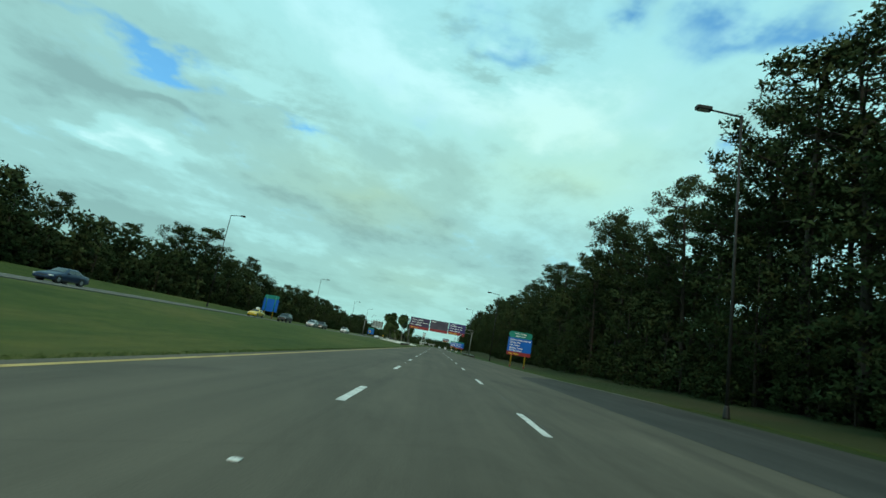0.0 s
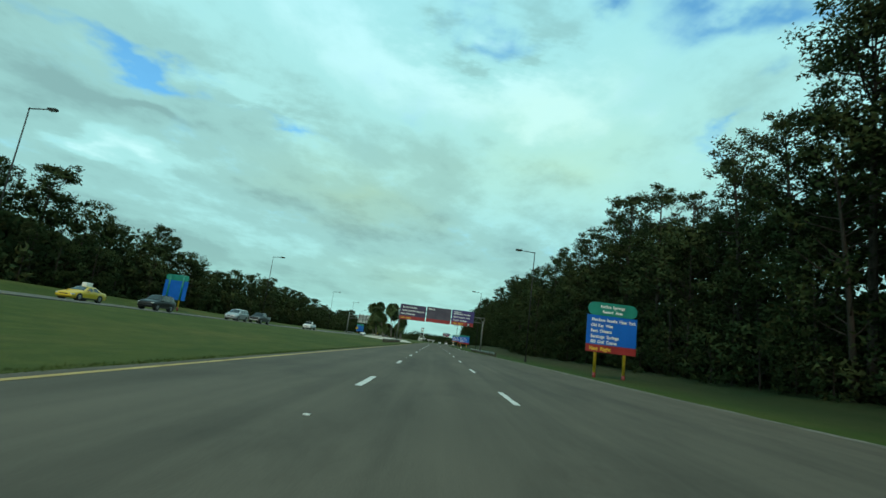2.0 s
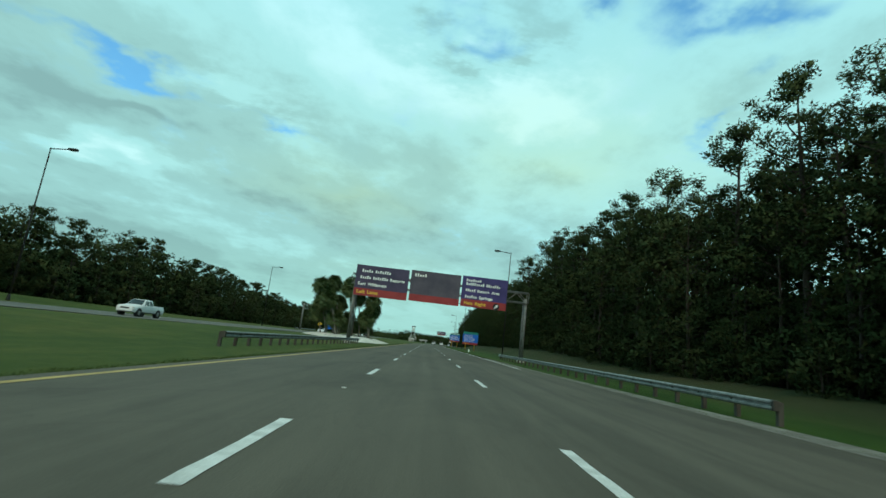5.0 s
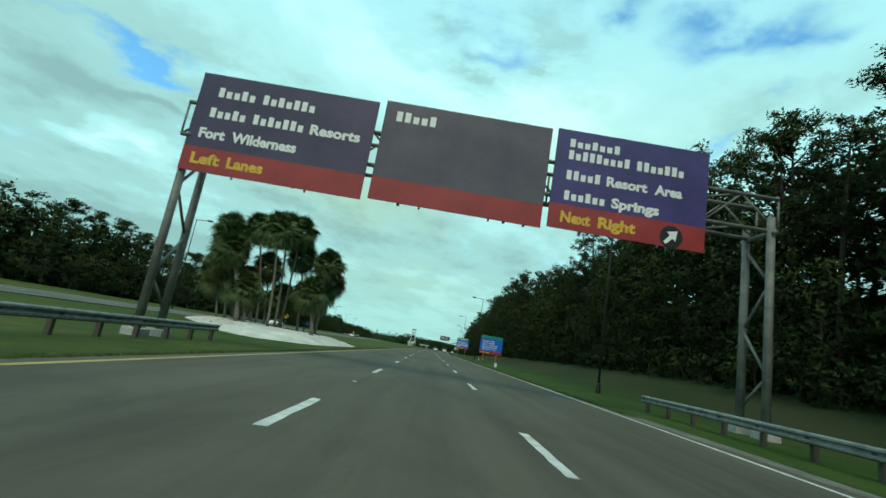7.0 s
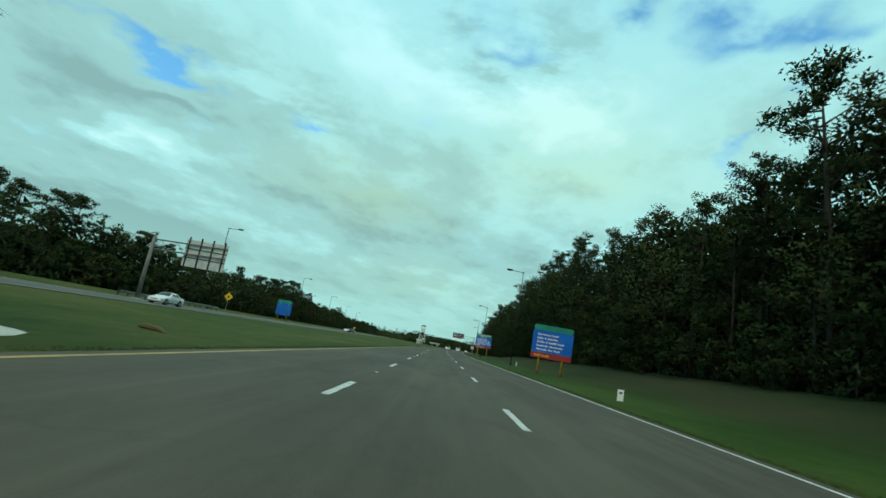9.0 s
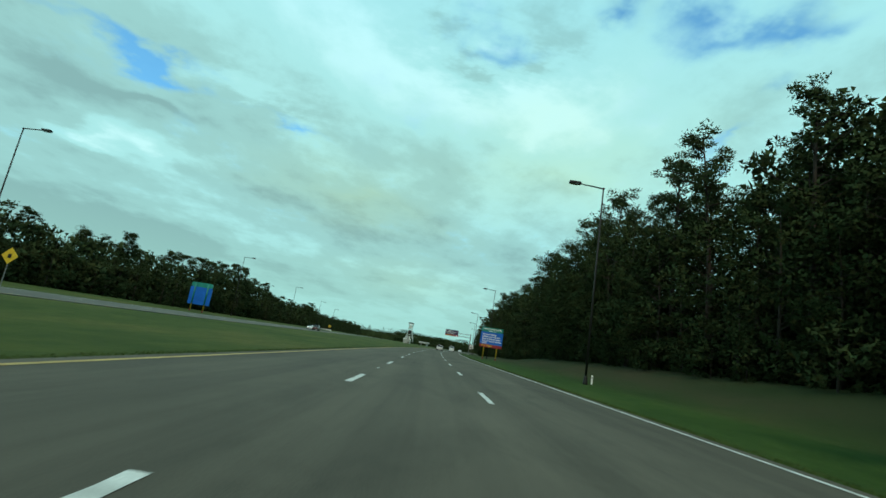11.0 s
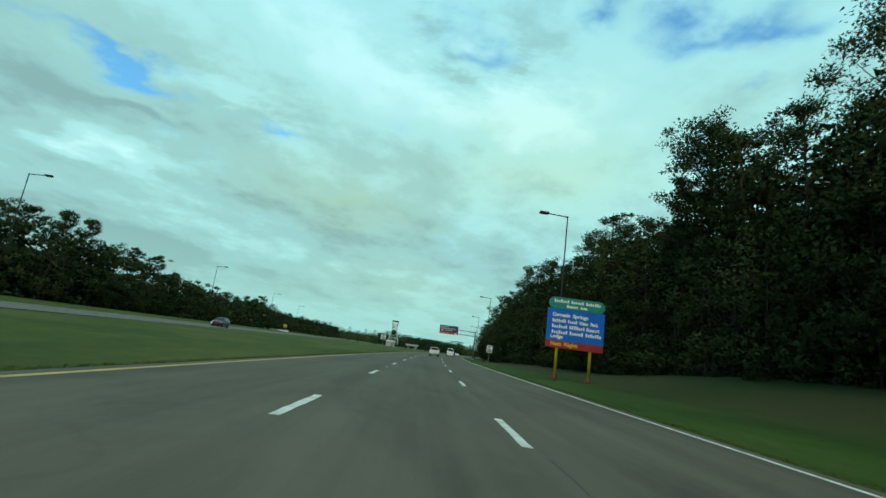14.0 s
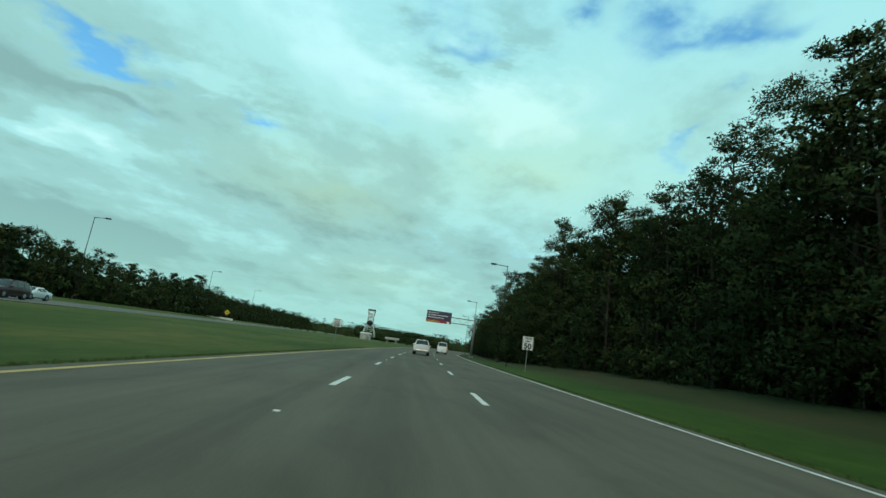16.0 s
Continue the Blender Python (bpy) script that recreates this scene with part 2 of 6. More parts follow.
ASPHALT = material("aged_asphalt", asphalt_build((0.094, 0.084, 0.063), (0.124, 0.110, 0.083)), 0.88, 0, 0.3)
RAMP_ASPHALT = material("dark_asphalt", asphalt_build((0.040, 0.040, 0.036), (0.060, 0.059, 0.053)), 0.9, 0, 0.3)
LEFT_ASPHALT = material("pale_asphalt", asphalt_build((0.118, 0.115, 0.102), (0.155, 0.15, 0.134)), 0.9, 0, 0.3)
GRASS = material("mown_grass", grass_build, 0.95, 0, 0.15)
BLADE = material("grass_blade", leaf_build((0.04, 0.075, 0.016), (0.085, 0.11, 0.03)), 0.8, 0, 0.2)
SAND = material("pale_sand", mottled((0.52, 0.505, 0.45), (0.76, 0.74, 0.67), 0.6, 14.0, 0.6, spread=0.2, dist=0.05, grain=0.18), 0.95, 0, 0.2)
WHITE_PAINT = material("worn_white_paint", mottled((0.52, 0.53, 0.5), (0.78, 0.79, 0.76), 2.2, 40.0, 0.1), 0.7)
YELLOW_PAINT = material("worn_yellow_paint", mottled((0.40, 0.27, 0.075), (0.54, 0.38, 0.12), 1.2, 40.0, 0.1), 0.7)
GALV = material("galvanised_steel", mottled((0.19, 0.20, 0.20), (0.30, 0.31, 0.30), 4.0, 30.0, 0.05), 0.6, 0.4)
POST_GREY = material("weathered_grey_steel", mottled((0.15, 0.155, 0.145), (0.23, 0.235, 0.22), 1.5, 20.0, 0.05), 0.65, 0.3)
LAMP_STEEL = material("dark_bronze_steel", mottled((0.018, 0.017, 0.016), (0.034, 0.032, 0.029), 3.0, 20.0, 0.05), 0.55, 0.4)
TAR = material("tar_seam", mottled((0.052, 0.051, 0.047), (0.085, 0.082, 0.074), 0.6, 20.0, 0.1), 0.7)
LENS = material("lamp_lens", plain((0.35, 0.36, 0.34)), 0.25)
WOOD_POST = material("treated_timber", mottled((0.055, 0.05, 0.042), (0.10, 0.09, 0.075), 3.0, 30.0, 0.3, (1, 1, 0.2)), 0.9)
PURPLE = material("purple_sign_sheeting", mottled((0.052, 0.034, 0.082), (0.078, 0.05, 0.112), 0.5, 6.0, 0.0, grain=0.06), 0.35)
PURPLE_DUSK = material("faded_purple_sheeting", mottled((0.075, 0.058, 0.088), (0.115, 0.09, 0.12), 0.5, 6.0, 0.0, grain=0.06), 0.35)
VIOLET = material("blue_violet_sheeting", mottled((0.052, 0.035, 0.15), (0.075, 0.05, 0.21), 0.5, 6.0, 0.0, grain=0.06), 0.35)
SIGN_RED = material("red_sign_sheeting", mottled((0.30, 0.028, 0.03), (0.38, 0.04, 0.04), 0.6, 8.0, 0.0, grain=0.06), 0.4)
SIGN_BLUE = material("blue_sign_sheeting", mottled((0.004, 0.125, 0.56), (0.008, 0.155, 0.66), 0.6, 8.0, 0.0, grain=0.06), 0.4)
SIGN_GREEN = material("green_sign_sheeting", mottled((0.015, 0.22, 0.17), (0.022, 0.29, 0.22), 0.8, 8.0, 0.0, grain=0.06), 0.4)
SIGN_WHITE = material("white_sheeting", plain((0.86, 0.87, 0.86), 0.04), 0.45)
SIGN_BACK = material("bare_aluminium_back", mottled((0.46, 0.50, 0.48), (0.62, 0.66, 0.63), 1.2, 14.0, 0.02), 0.5, 0.2)
LETTER_YELLOW = material("yellow_letter_sheeting", plain((0.75, 0.46, 0.05)), 0.45)
SIGN_YELLOW = material("yellow_warning_sheeting", plain((0.72, 0.48, 0.03)), 0.45)
SIGN_BLACK = material("black_sheeting", plain((0.012, 0.012, 0.013)), 0.45)
POST_YELLOW = material("yellow_post_paint", mottled((0.74, 0.45, 0.03), (0.86, 0.54, 0.05), 2.0, 18.0, 0.05), 0.5)
POST_RED = material("red_post_paint", mottled((0.13, 0.012, 0.010), (0.20, 0.02, 0.014), 2.0, 18.0, 0.05), 0.5)
BARK = material("pine_bark", mottled((0.034, 0.028, 0.022), (0.075, 0.06, 0.048), 3.0, 18.0, 0.6, (1, 1, 0.3), 0.15, 0.05), 0.95, 0, 0.2)
PALM_BARK = material("palm_trunk_bark", mottled((0.13, 0.12, 0.10), (0.24, 0.22, 0.185), 2.5, 16.0, 0.6, (1, 1, 2.0), 0.15, 0.05), 0.95, 0, 0.2)
NEEDLES = material("pine_needles", leaf_build((0.037, 0.055, 0.026), (0.054, 0.077, 0.033)), 0.9, 0, 0.06)
LEAVES = material("oak_leaves", leaf_build((0.038, 0.055, 0.025), (0.055, 0.078, 0.032)), 0.9, 0, 0.06)
DRY_NEEDLES = material("browning_needles", leaf_build((0.05, 0.035, 0.02), (0.11, 0.075, 0.04)), 0.85, 0, 0.2)
PALM_LEAF = material("palm_fronds", leaf_build((0.045, 0.075, 0.026), (0.10, 0.14, 0.050)), 0.6, 0, 0.25)
DEAD_FROND = material("dead_fronds", leaf_build((0.10, 0.075, 0.045), (0.19, 0.15, 0.09)), 0.9, 0, 0.2)
CONCRETE = material("pale_concrete", mottled((0.36, 0.36, 0.34), (0.48, 0.48, 0.45), 0.7, 12.0, 0.2), 0.9)
GRAVEL = material("gritty_shoulder", mottled((0.13, 0.125, 0.105), (0.24, 0.23, 0.20), 1.1, 30.0, 0.4, spread=0.16), 0.95, 0, 0.2)
RUBBER = material("tyre_rubber", plain((0.016, 0.016, 0.017)), 0.8)
RIM = material("alloy_rim", plain((0.42, 0.43, 0.44)), 0.35, 0.8)
DARK_GLASS = material("tinted_glass", plain((0.012, 0.016, 0.018), 0.05), 0.06, 0, 0.7)
BLACK_TRIM = material("black_trim", plain((0.02, 0.02, 0.021)), 0.5)
HEAD_GLASS = material("headlamp_glass", plain((0.6, 0.62, 0.62), 0.1), 0.12)
TAIL_GLASS = material("tail_lamp_glass", plain((0.32, 0.012, 0.012), 0.1), 0.15)
PLATE = material("pale_plate", plain((0.55, 0.56, 0.55)), 0.5)


def paint(name, c, metal=0.25):
    return material(name, plain(c, 0.04, 1.5), 0.28, metal, 0.6)


# ---- mesh helpers ----


def mesh_of(name, verts, faces, smooth=False):
    me = bpy.data.meshes.new(name)
    me.from_pydata([tuple(map(float, v)) for v in verts], [], [tuple(map(int, f)) for f in faces])
    if smooth:
        me.polygons.foreach_set("use_smooth", [True] * len(me.polygons))
    me.update()
    return me


def part(name, shape, mat, parent=None, label=""):
    """Links a bmesh or a mesh as one object under a thing or a part."""
    if isinstance(shape, bmesh.types.BMesh):
        me = bpy.data.meshes.new(name)
        shape.to_mesh(me)
        shape.free()
    else:
        me = shape
    if not me.materials:
        me.materials.append(mat)
    ob = new(name, me)
    ob.parent = parent
    if label:
        tagged(ob, label)
    return ob


def root(name, m, label, category, group="", kind=""):
    ob = new(name)
    ob.empty_display_size = 0.3
    ob.matrix_basis = m
    return tagged(ob, label, category, group, kind)


def box(sx, sy, sz, at=(0, 0, 0), bevel=0.0, rot=None, bm=None):
    bm2 = bmesh.new()
    bmesh.ops.create_cube(bm2, size=1.0)
    bmesh.ops.scale(bm2, vec=(sx, sy, sz), verts=bm2.verts)
    if bevel:
        bmesh.ops.bevel(bm2, geom=bm2.edges[:], offset=bevel, segments=2, affect="EDGES", profile=0.5)
    if rot is not None:
        bmesh.ops.transform(bm2, matrix=rot, verts=bm2.verts)
    bmesh.ops.translate(bm2, vec=at, verts=bm2.verts)
    if bm is None:
        return bm2
    me = bpy.data.meshes.new("joined")
    bm2.to_mesh(me)
    bm2.free()
    bm.from_mesh(me)
    bpy.data.meshes.remove(me)
    return bm


def tube(points, radii, sides=8, cap=True):
    """Vertices and faces of a tapering tube along points."""
    pts = [Vector(p) for p in points]
    vs, fs = [], []
    for i, p in enumerate(pts):
        d = (pts[min(i + 1, len(pts) - 1)] - pts[max(i - 1, 0)]).normalized()
        a = d.orthogonal().normalized() if abs(d.z) < 0.9 else d.cross(Vector((0, 1, 0))).normalized()
        b = d.cross(a)
        for k in range(sides):
            w = 2 * math.pi * k / sides
            vs.append(p + (a * math.cos(w) + b * math.sin(w)) * radii[i])
    for i in range(len(pts) - 1):
        for k in range(sides):
            k2 = (k + 1) % sides
            fs.append((i * sides + k, i * sides + k2, (i + 1) * sides + k2, (i + 1) * sides + k))
    if cap:
        fs.append(tuple(range(sides))[::-1])
        fs.append(tuple((len(pts) - 1) * sides + k for k in range(sides)))
    return vs, fs


class Bag:
    """Collects vertices and faces of many pieces for one mesh."""

    def __init__(self):
        self.v, self.f = [], []

    def add(self, vs, fs):
        o = len(self.v)
        self.v.extend(vs)
        self.f.extend(tuple(i + o for i in f) for f in fs)

    def mesh(self, name, smooth=False):
        return mesh_of(name, self.v, self.f, smooth)


def tube_part(name, points, radii, mat, parent, sides=10, label=""):
    vs, fs = tube(points, radii, sides)
    return part(name, mesh_of(name, vs, fs, True), mat, parent, label)


def text_mesh(body, width, height, thick=0.006):
    """Lettering in the built-in font, in the x-z plane, facing -y, from x = 0 to width."""
    cu = bpy.data.curves.new("lettering", "FONT")
    cu.body, cu.size, cu.extrude, cu.offset, cu.resolution_u = body, 1.0, 0.012, 0.042, 3
    tmp = new("lettering_source", cu)
    dg = bpy.context.evaluated_depsgraph_get()
    me = bpy.data.meshes.new_from_object(tmp.evaluated_get(dg))
    bpy.data.objects.remove(tmp)
    xs = [v.co.x for v in me.vertices]
    x0, x1 = min(xs), max(xs)
    sx, sz = width / max(x1 - x0, 0.01), height / 0.72
    for v in me.vertices:
        v.co = ((v.co.x - x0) * sx, -thick - v.co.z * 0.3, v.co.y * sz)
    return me


BAR_SHAPES = {}


def word_bars(parent, word, x, z, width, height, mat, thick=0.006):
    """Plain blocks the size of the letters of a word that is not spelled out; 1 is a tall letter."""
    step = width / len(word)
    for k, tall in enumerate(word):
        h = height if tall == "1" else height * 0.7
        key = (round(step, 3), round(h, 3), mat.name)
        if key not in BAR_SHAPES:
            bm = box(step * 0.68, thick, h, (0, -thick * 0.5, h / 2))
            me = bpy.data.meshes.new("letter_bar")
            bm.to_mesh(me)
            bm.free()
            BAR_SHAPES[key] = me
        ob = part("letter_bar", BAR_SHAPES[key], mat, parent)
        ob.location = (x + (k + 0.5) * step, 0, z)


def sign_line(parent, x, z, height, segments, mat, width=None):
    """A line of lettering: strings are spelled, ('bars', pattern) are plain blocks. Advances along x."""
    advance = height * 0.86
    total = sum((len(s[1]) if isinstance(s, tuple) else len(s)) for s in segments) + 0.8 * (len(segments) - 1)
    if width:
        advance = width / total
    for s in segments:
        if isinstance(s, tuple):
            w = len(s[1]) * advance
            word_bars(parent, s[1], x, z, w, height, mat)
        else:
            w = len(s) * advance
            ob = part("lettering", text_mesh(s, w * 0.96, height), mat, parent)
            ob.location = (x, 0, z)
        x += w + 0.8 * advance

# ---- ground, roads ----


def bend(x, y):
    """Sideways shift: the carriageway curves to the right from y = 290 on, while the opposite one drifts off to the left."""
    d = np.clip(np.asarray(y, float) - 290.0, 0.0, 700.0)
    ours = d * d / 4800.0 + np.maximum(0.0, np.asarray(y, float) - 990.0) * 700.0 / 2400.0
    e = np.clip(np.asarray(y, float) - 300.0, 0.0, 300.0)
    theirs = -0.065 * e * e / (e + 40.0)
    u = np.clip((np.asarray(x, float) + 27.0) / 15.0, 0.0, 1.0)
    w = u * u * (3 - 2 * u)
    return w * ours + (1 - w) * theirs


def bend_turn(x, y):
    """Heading of the curve in radians, to the right."""
    return math.atan(float(bend(x, y + 0.5) - bend(x, y - 0.5)))


def unbent(x, y):
    """The place across the straight road from which the curve carries to x."""
    a, b = -3000.0, 3000.0
    for _ in range(50):
        m = (a + b) / 2
        a, b = (m, b) if m + bend(m, y) < x else (a, m)
    return a


YELLOW_X, LEFT_DASH_X, RIGHT_DASH_X, WHITE_X = -5.61, -1.507, 2.258, 7.36
DASH_CYCLE, DASH_LEN, DASH_START = 12.192, 3.05, 7.66
LEFT_ROAD = (-39.4, -27.0)


def smooth01(a, b, v):
    u = min(1.0, max(0.0, (v - a) / (b - a)))  # also falls, when a is above b
    return u * u * (3 - 2 * u)


def left_level(y):
    return 0.14 + 0.12 * smooth01(330, 230, y) + 0.61 * smooth01(190, 60, y)


def far_level(x, y):
    """The opposite carriageway, which banks up towards its outer side."""
    return left_level(y) + 0.16 * min(1.0, max(0.0, (LEFT_ROAD[1] - x) / 12.4))


def level(x, y):
    """Height of the ground: a shallow median rising to the far carriageway, and a bank under the wood."""
    if x < 0:
        z = -0.03 + left_level(y) * smooth01(-9, -27, x) if x > -27 else far_level(x, y) - 0.03
        if x < -40:
            z += (0.5 + 0.75 * smooth01(240, 110, y)) * smooth01(-40, -50, x)
        dip = -0.10 * math.exp(-((x + 14) / 4.0) ** 2)
        return z + dip + (0.6 - z) * smooth01(-75, -140, x)
    z = -0.03 + (0.9 + 1.35 * smooth01(155, 205, y) * smooth01(385, 345, y)) * smooth01(14.5, 24.0, x) + 0.6 * smooth01(24, 40, x)
    z += 0.2 * smooth01(8.8, 13.0, x) * smooth01(185, 215, y) * smooth01(470, 440, y)
    return z + (0.6 - z) * smooth01(60, 120, x)


def ground():
    xs = [-3000, -900, -300, -140, -90, -70, -60, -54, -50, -46, -42, -40, -38.4, -36, -33, -30, -28.4, -26, -23, -20, -18, -16, -14, -12, -10, -8,
          -6.2, 0, 6, 8.6, 9.6, 10.6, 11.6, 12.6, 14, 15, 16, 17, 18, 19, 20, 21, 22, 23, 24, 25, 27, 30, 34, 40, 60, 120, 400, 1000, 3000]
    ys = [-1500, -400, -150] + list(range(-60, 700, 10)) + [720, 760, 800, 900, 1100, 1500, 2200, 3500]
    vs = [(x, y, level(x, y) + (0.06 * noise.noise(Vector((x * 0.13, y * 0.07, 3))) if (x > 16 or -27 < x < -7 or x < -40) else 0)) for y in ys for x in xs]
    nx = len(xs)
    fs = [(j * nx + i, j * nx + i + 1, (j + 1) * nx + i + 1, (j + 1) * nx + i) for j in range(len(ys) - 1) for i in range(nx - 1)]
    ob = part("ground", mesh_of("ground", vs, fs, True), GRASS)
    return tagged(ob, "mown green grass verges, median and wooded bank", "grass", kind="structure")


def right_edge(y):
    """Outer edge of the carriageway: a closing merge lane that narrows to a paved strip."""
    pts = [(-80, 17.2), (28, 16.3), (49, 12.2), (70, 11.0), (92, 10.4), (130, 8.9), (165, 8.0), (180, 7.8), (455, 7.8), (490, 8.6), (530, 10.8), (600, 16.0), (1000, 16.0)]
    for (a, p), (b, q) in zip(pts, pts[1:]):
        if y <= b:
            return p + (q - p) * (y - a) / (b - a)
    return 7.8


def strip(name, left, right, y0, y1, step, z, mat, depth=0.0, zf=None):
    """A band between two edges, each a function of y; depth gives it a thickness."""
    ys = [y0 + (y1 - y0) * k / max(1, round((y1 - y0) / step)) for k in range(round((y1 - y0) / step) + 1)]
    vs, fs = [], []
    for y in ys:
        zz = z + (zf(y) if zf else 0.0)
        a, b = left(y), right(y)
        za, zb = (far_level(a, y) + z, far_level(b, y) + z) if zf else (zz, zz)
        vs += [(a, y, za), (b, y, zb), (a, y, za - depth), (b, y, zb - depth)]
    for k in range(len(ys) - 1):
        o, p = 4 * k, 4 * k + 4
        fs.append((o, o + 1, p + 1, p))
        if depth:
            fs += [(o, p, p + 2, o + 2), (o + 1, o + 3, p + 3, p + 1)]
    return mesh_of(name, vs, fs)


ground()
wob = lambda s: (lambda y: 0.05 * noise.noise(Vector((s, y * 0.35, 0))) + 0.03 * noise.noise(Vector((s, y * 1.9, 5))))
wl, wr = wob(1.0), wob(2.0)
road = tagged(part("road", strip("road", lambda y: YELLOW_X - 0.42 + wl(y), lambda y: right_edge(y) + 2.2 * wr(y), -120, 960, 2.0, 0.0, ASPHALT, 0.12), ASPHALT),
              "aged grey asphalt carriageway with three lanes", "road", kind="structure")
tagged(part("merge_lane", strip("merge_lane", lambda y: 6.9 + 0.25 * smooth01(20, 49, y) * 20 * smooth01(36, 49, y), lambda y: right_edge(y) - 0.5 + wr(y), -120, 48, 2.0, 0.005, RAMP_ASPHALT), RAMP_ASPHALT),
       "darker asphalt of a closing merge lane", "road", kind="structure")
tagged(part("far_road", strip("far_road", lambda y: LEFT_ROAD[0] + wl(y), lambda y: LEFT_ROAD[1] + wr(y), -200, 960, 4.0, 0.03, LEFT_ASPHALT, 0.12, left_level), LEFT_ASPHALT),
       "pale asphalt opposite carriageway beyond the median", "road", kind="structure")
# bare gritty strip along the verge of the merge lane
tagged(part("gravel_edge", strip("gravel_edge", lambda y: right_edge(y) - 0.15 + 2 * wr(y), lambda y: right_edge(y) + 0.45 + 0.6 * smooth01(60, 95, y) * smooth01(150, 125, y) + 3 * wl(y), -80, 178, 2.0, 0.008, GRAVEL), GRAVEL),
       "pale gritty edge between asphalt and grass", "road edge", kind="structure")


def painted(name, x, w, y0, y1, mat, label, z=0.006, zf=None, step=6.0, sway=0.0):
    m = strip(name, lambda y: x - w / 2 + sway * wl(y), lambda y: x + w / 2 + sway * wr(y), y0, y1, step, z, mat, 0.0, zf)
    return tagged(part(name, m, mat), label, "road marking", kind="structure")


painted("yellow_line", YELLOW_X, 0.16, -120, 960, YELLOW_PAINT, "worn yellow edge line along the median", sway=0.3)
tagged(part("white_line", strip("white_line", lambda y: right_edge(max(y, 180)) - 0.515 + 0.3 * wl(y), lambda y: right_edge(max(y, 180)) - 0.365 + 0.3 * wr(y), 150, 800, 5.0, 0.006, WHITE_PAINT), WHITE_PAINT),
       "white edge line along the verge, bending into an exit", "road marking", kind="structure")
painted("far_white_line", LEFT_ROAD[0] + 0.5, 0.15, -150, 960, WHITE_PAINT, "white edge line of the opposite carriageway", 0.036, left_level)
painted("far_yellow_line", LEFT_ROAD[1] - 0.5, 0.15, -150, 960, YELLOW_PAINT, "yellow edge line of the opposite carriageway", 0.036, left_level)

# tar-sealed joints between the lanes
for x, spans in ((LEFT_DASH_X - 0.2, ((24, 32), (104, 116), (185, 194), (281, 293))), (RIGHT_DASH_X + 0.17, ((8, 18), (131, 142), (312, 324)))):
    for y0, y1 in spans:
        m = strip("tar_seam", lambda y: x - 0.014 + 1.4 * wl(y), lambda y: x + 0.010 + 1.4 * wl(y) + 0.25 * wr(y), y0, y1, 0.5, 0.004, TAR)
        tagged(part("tar_seam", m, TAR), "thin dark tar seam between lanes", "road seam", kind="structure")

dash_shapes = []
for k in range(6):
    vs, rag = [], 0.03
    for s in range(9):
        y = DASH_LEN * s / 8
        vs += [(-0.085 + random.uniform(-0.012, 0.012), y, 0.0), (0.085 + random.uniform(-0.012, 0.012), y, 0.0)]
    dash_shapes.append(mesh_of("lane_dash", vs, [(2 * s, 2 * s + 1, 2 * s + 3, 2 * s + 2) for s in range(8)]))
for x in (LEFT_DASH_X, RIGHT_DASH_X):
    for k in range(-3, 62):
        ob = part("lane_dash", dash_shapes[(k * 7 + (x > 0)) % 6], WHITE_PAINT, road)
        ob.location = (x, DASH_START + DASH_CYCLE * k, 0.006)
for k in range(-3, 55):
    ob = part("lane_dash", dash_shapes[k % 6], WHITE_PAINT, road)
    ob.location = (-33.4, 3 + DASH_CYCLE * k, far_level(-33.4, 3 + DASH_CYCLE * k) + 0.037)
    ob.rotation_euler = (0, radians(0.74), 0)

# raised lane studs beside the dashes
stud = box(0.1, 0.1, 0.018, (0, 0, 0.009), 0.006)
stud_mesh = bpy.data.meshes.new("lane_stud")
stud.to_mesh(stud_mesh)
stud.free()
for x in (LEFT_DASH_X,):
    for k in range(-1, 40, 2):
        ob = part("lane_stud", stud_mesh, WHITE_PAINT, road)
        ob.location = (x, DASH_START + DASH_CYCLE * (k + 0.62), 0.0)

# ---- sand bed with palms ----
SAND_RIM = [(-13.2, 194.8), (-10.8, 194.2), (-8.6, 196.8), (-7.8, 204), (-7.6, 214.5), (-10.5, 217), (-16.5, 217.5), (-22.5, 214), (-24.0, 209.5), (-20.5, 203.2), (-16.5, 198.2)]


def sand_bed():
    rim = []
    n = len(SAND_RIM)
    for k in range(n):
        p0, p1, p2, p3 = (Vector(SAND_RIM[(k + d) % n]) for d in (-1, 0, 1, 2))
        for s in range(6):
            t = s / 6
            rim.append(0.5 * ((2 * p1) + (p2 - p0) * t + (2 * p0 - 5 * p1 + 4 * p2 - p3) * t * t + (3 * p1 - p0 - 3 * p2 + p3) * t ** 3))
    c = sum(rim, Vector((0, 0))) / len(rim)
    vs, fs = [], []
    rings = [1.0, 0.96, 0.85, 0.65, 0.4, 0.0]
    lift = [0.0, 0.1, 0.32, 0.62, 0.76, 0.8]
    for r, h in zip(rings, lift):
        for p in rim:
            q = c + (p - c) * r + Vector((noise.noise(Vector((p.x, p.y, r * 3))), noise.noise(Vector((p.y, p.x, r * 3 + 9))))) * (0.25 if r == 1.0 else 0.1)
            vs.append((q.x, q.y, level(q.x, q.y) + 0.02 + h + 0.05 * noise.noise(Vector((q.x * 0.8, q.y * 0.8, 1)))))
    m = len(rim)
    for i in range(len(rings) - 1):
        for k in range(m):
            fs.append((i * m + k, i * m + (k + 1) % m, (i + 1) * m + (k + 1) % m, (i + 1) * m + k))
    ob = part("sand_bed", mesh_of("sand_bed", vs, fs, True), SAND)
    tagged(ob, "pale raised sand bed under a clump of palms", "sand bed", kind="structure")
    return c


SAND_MID = sand_bed()


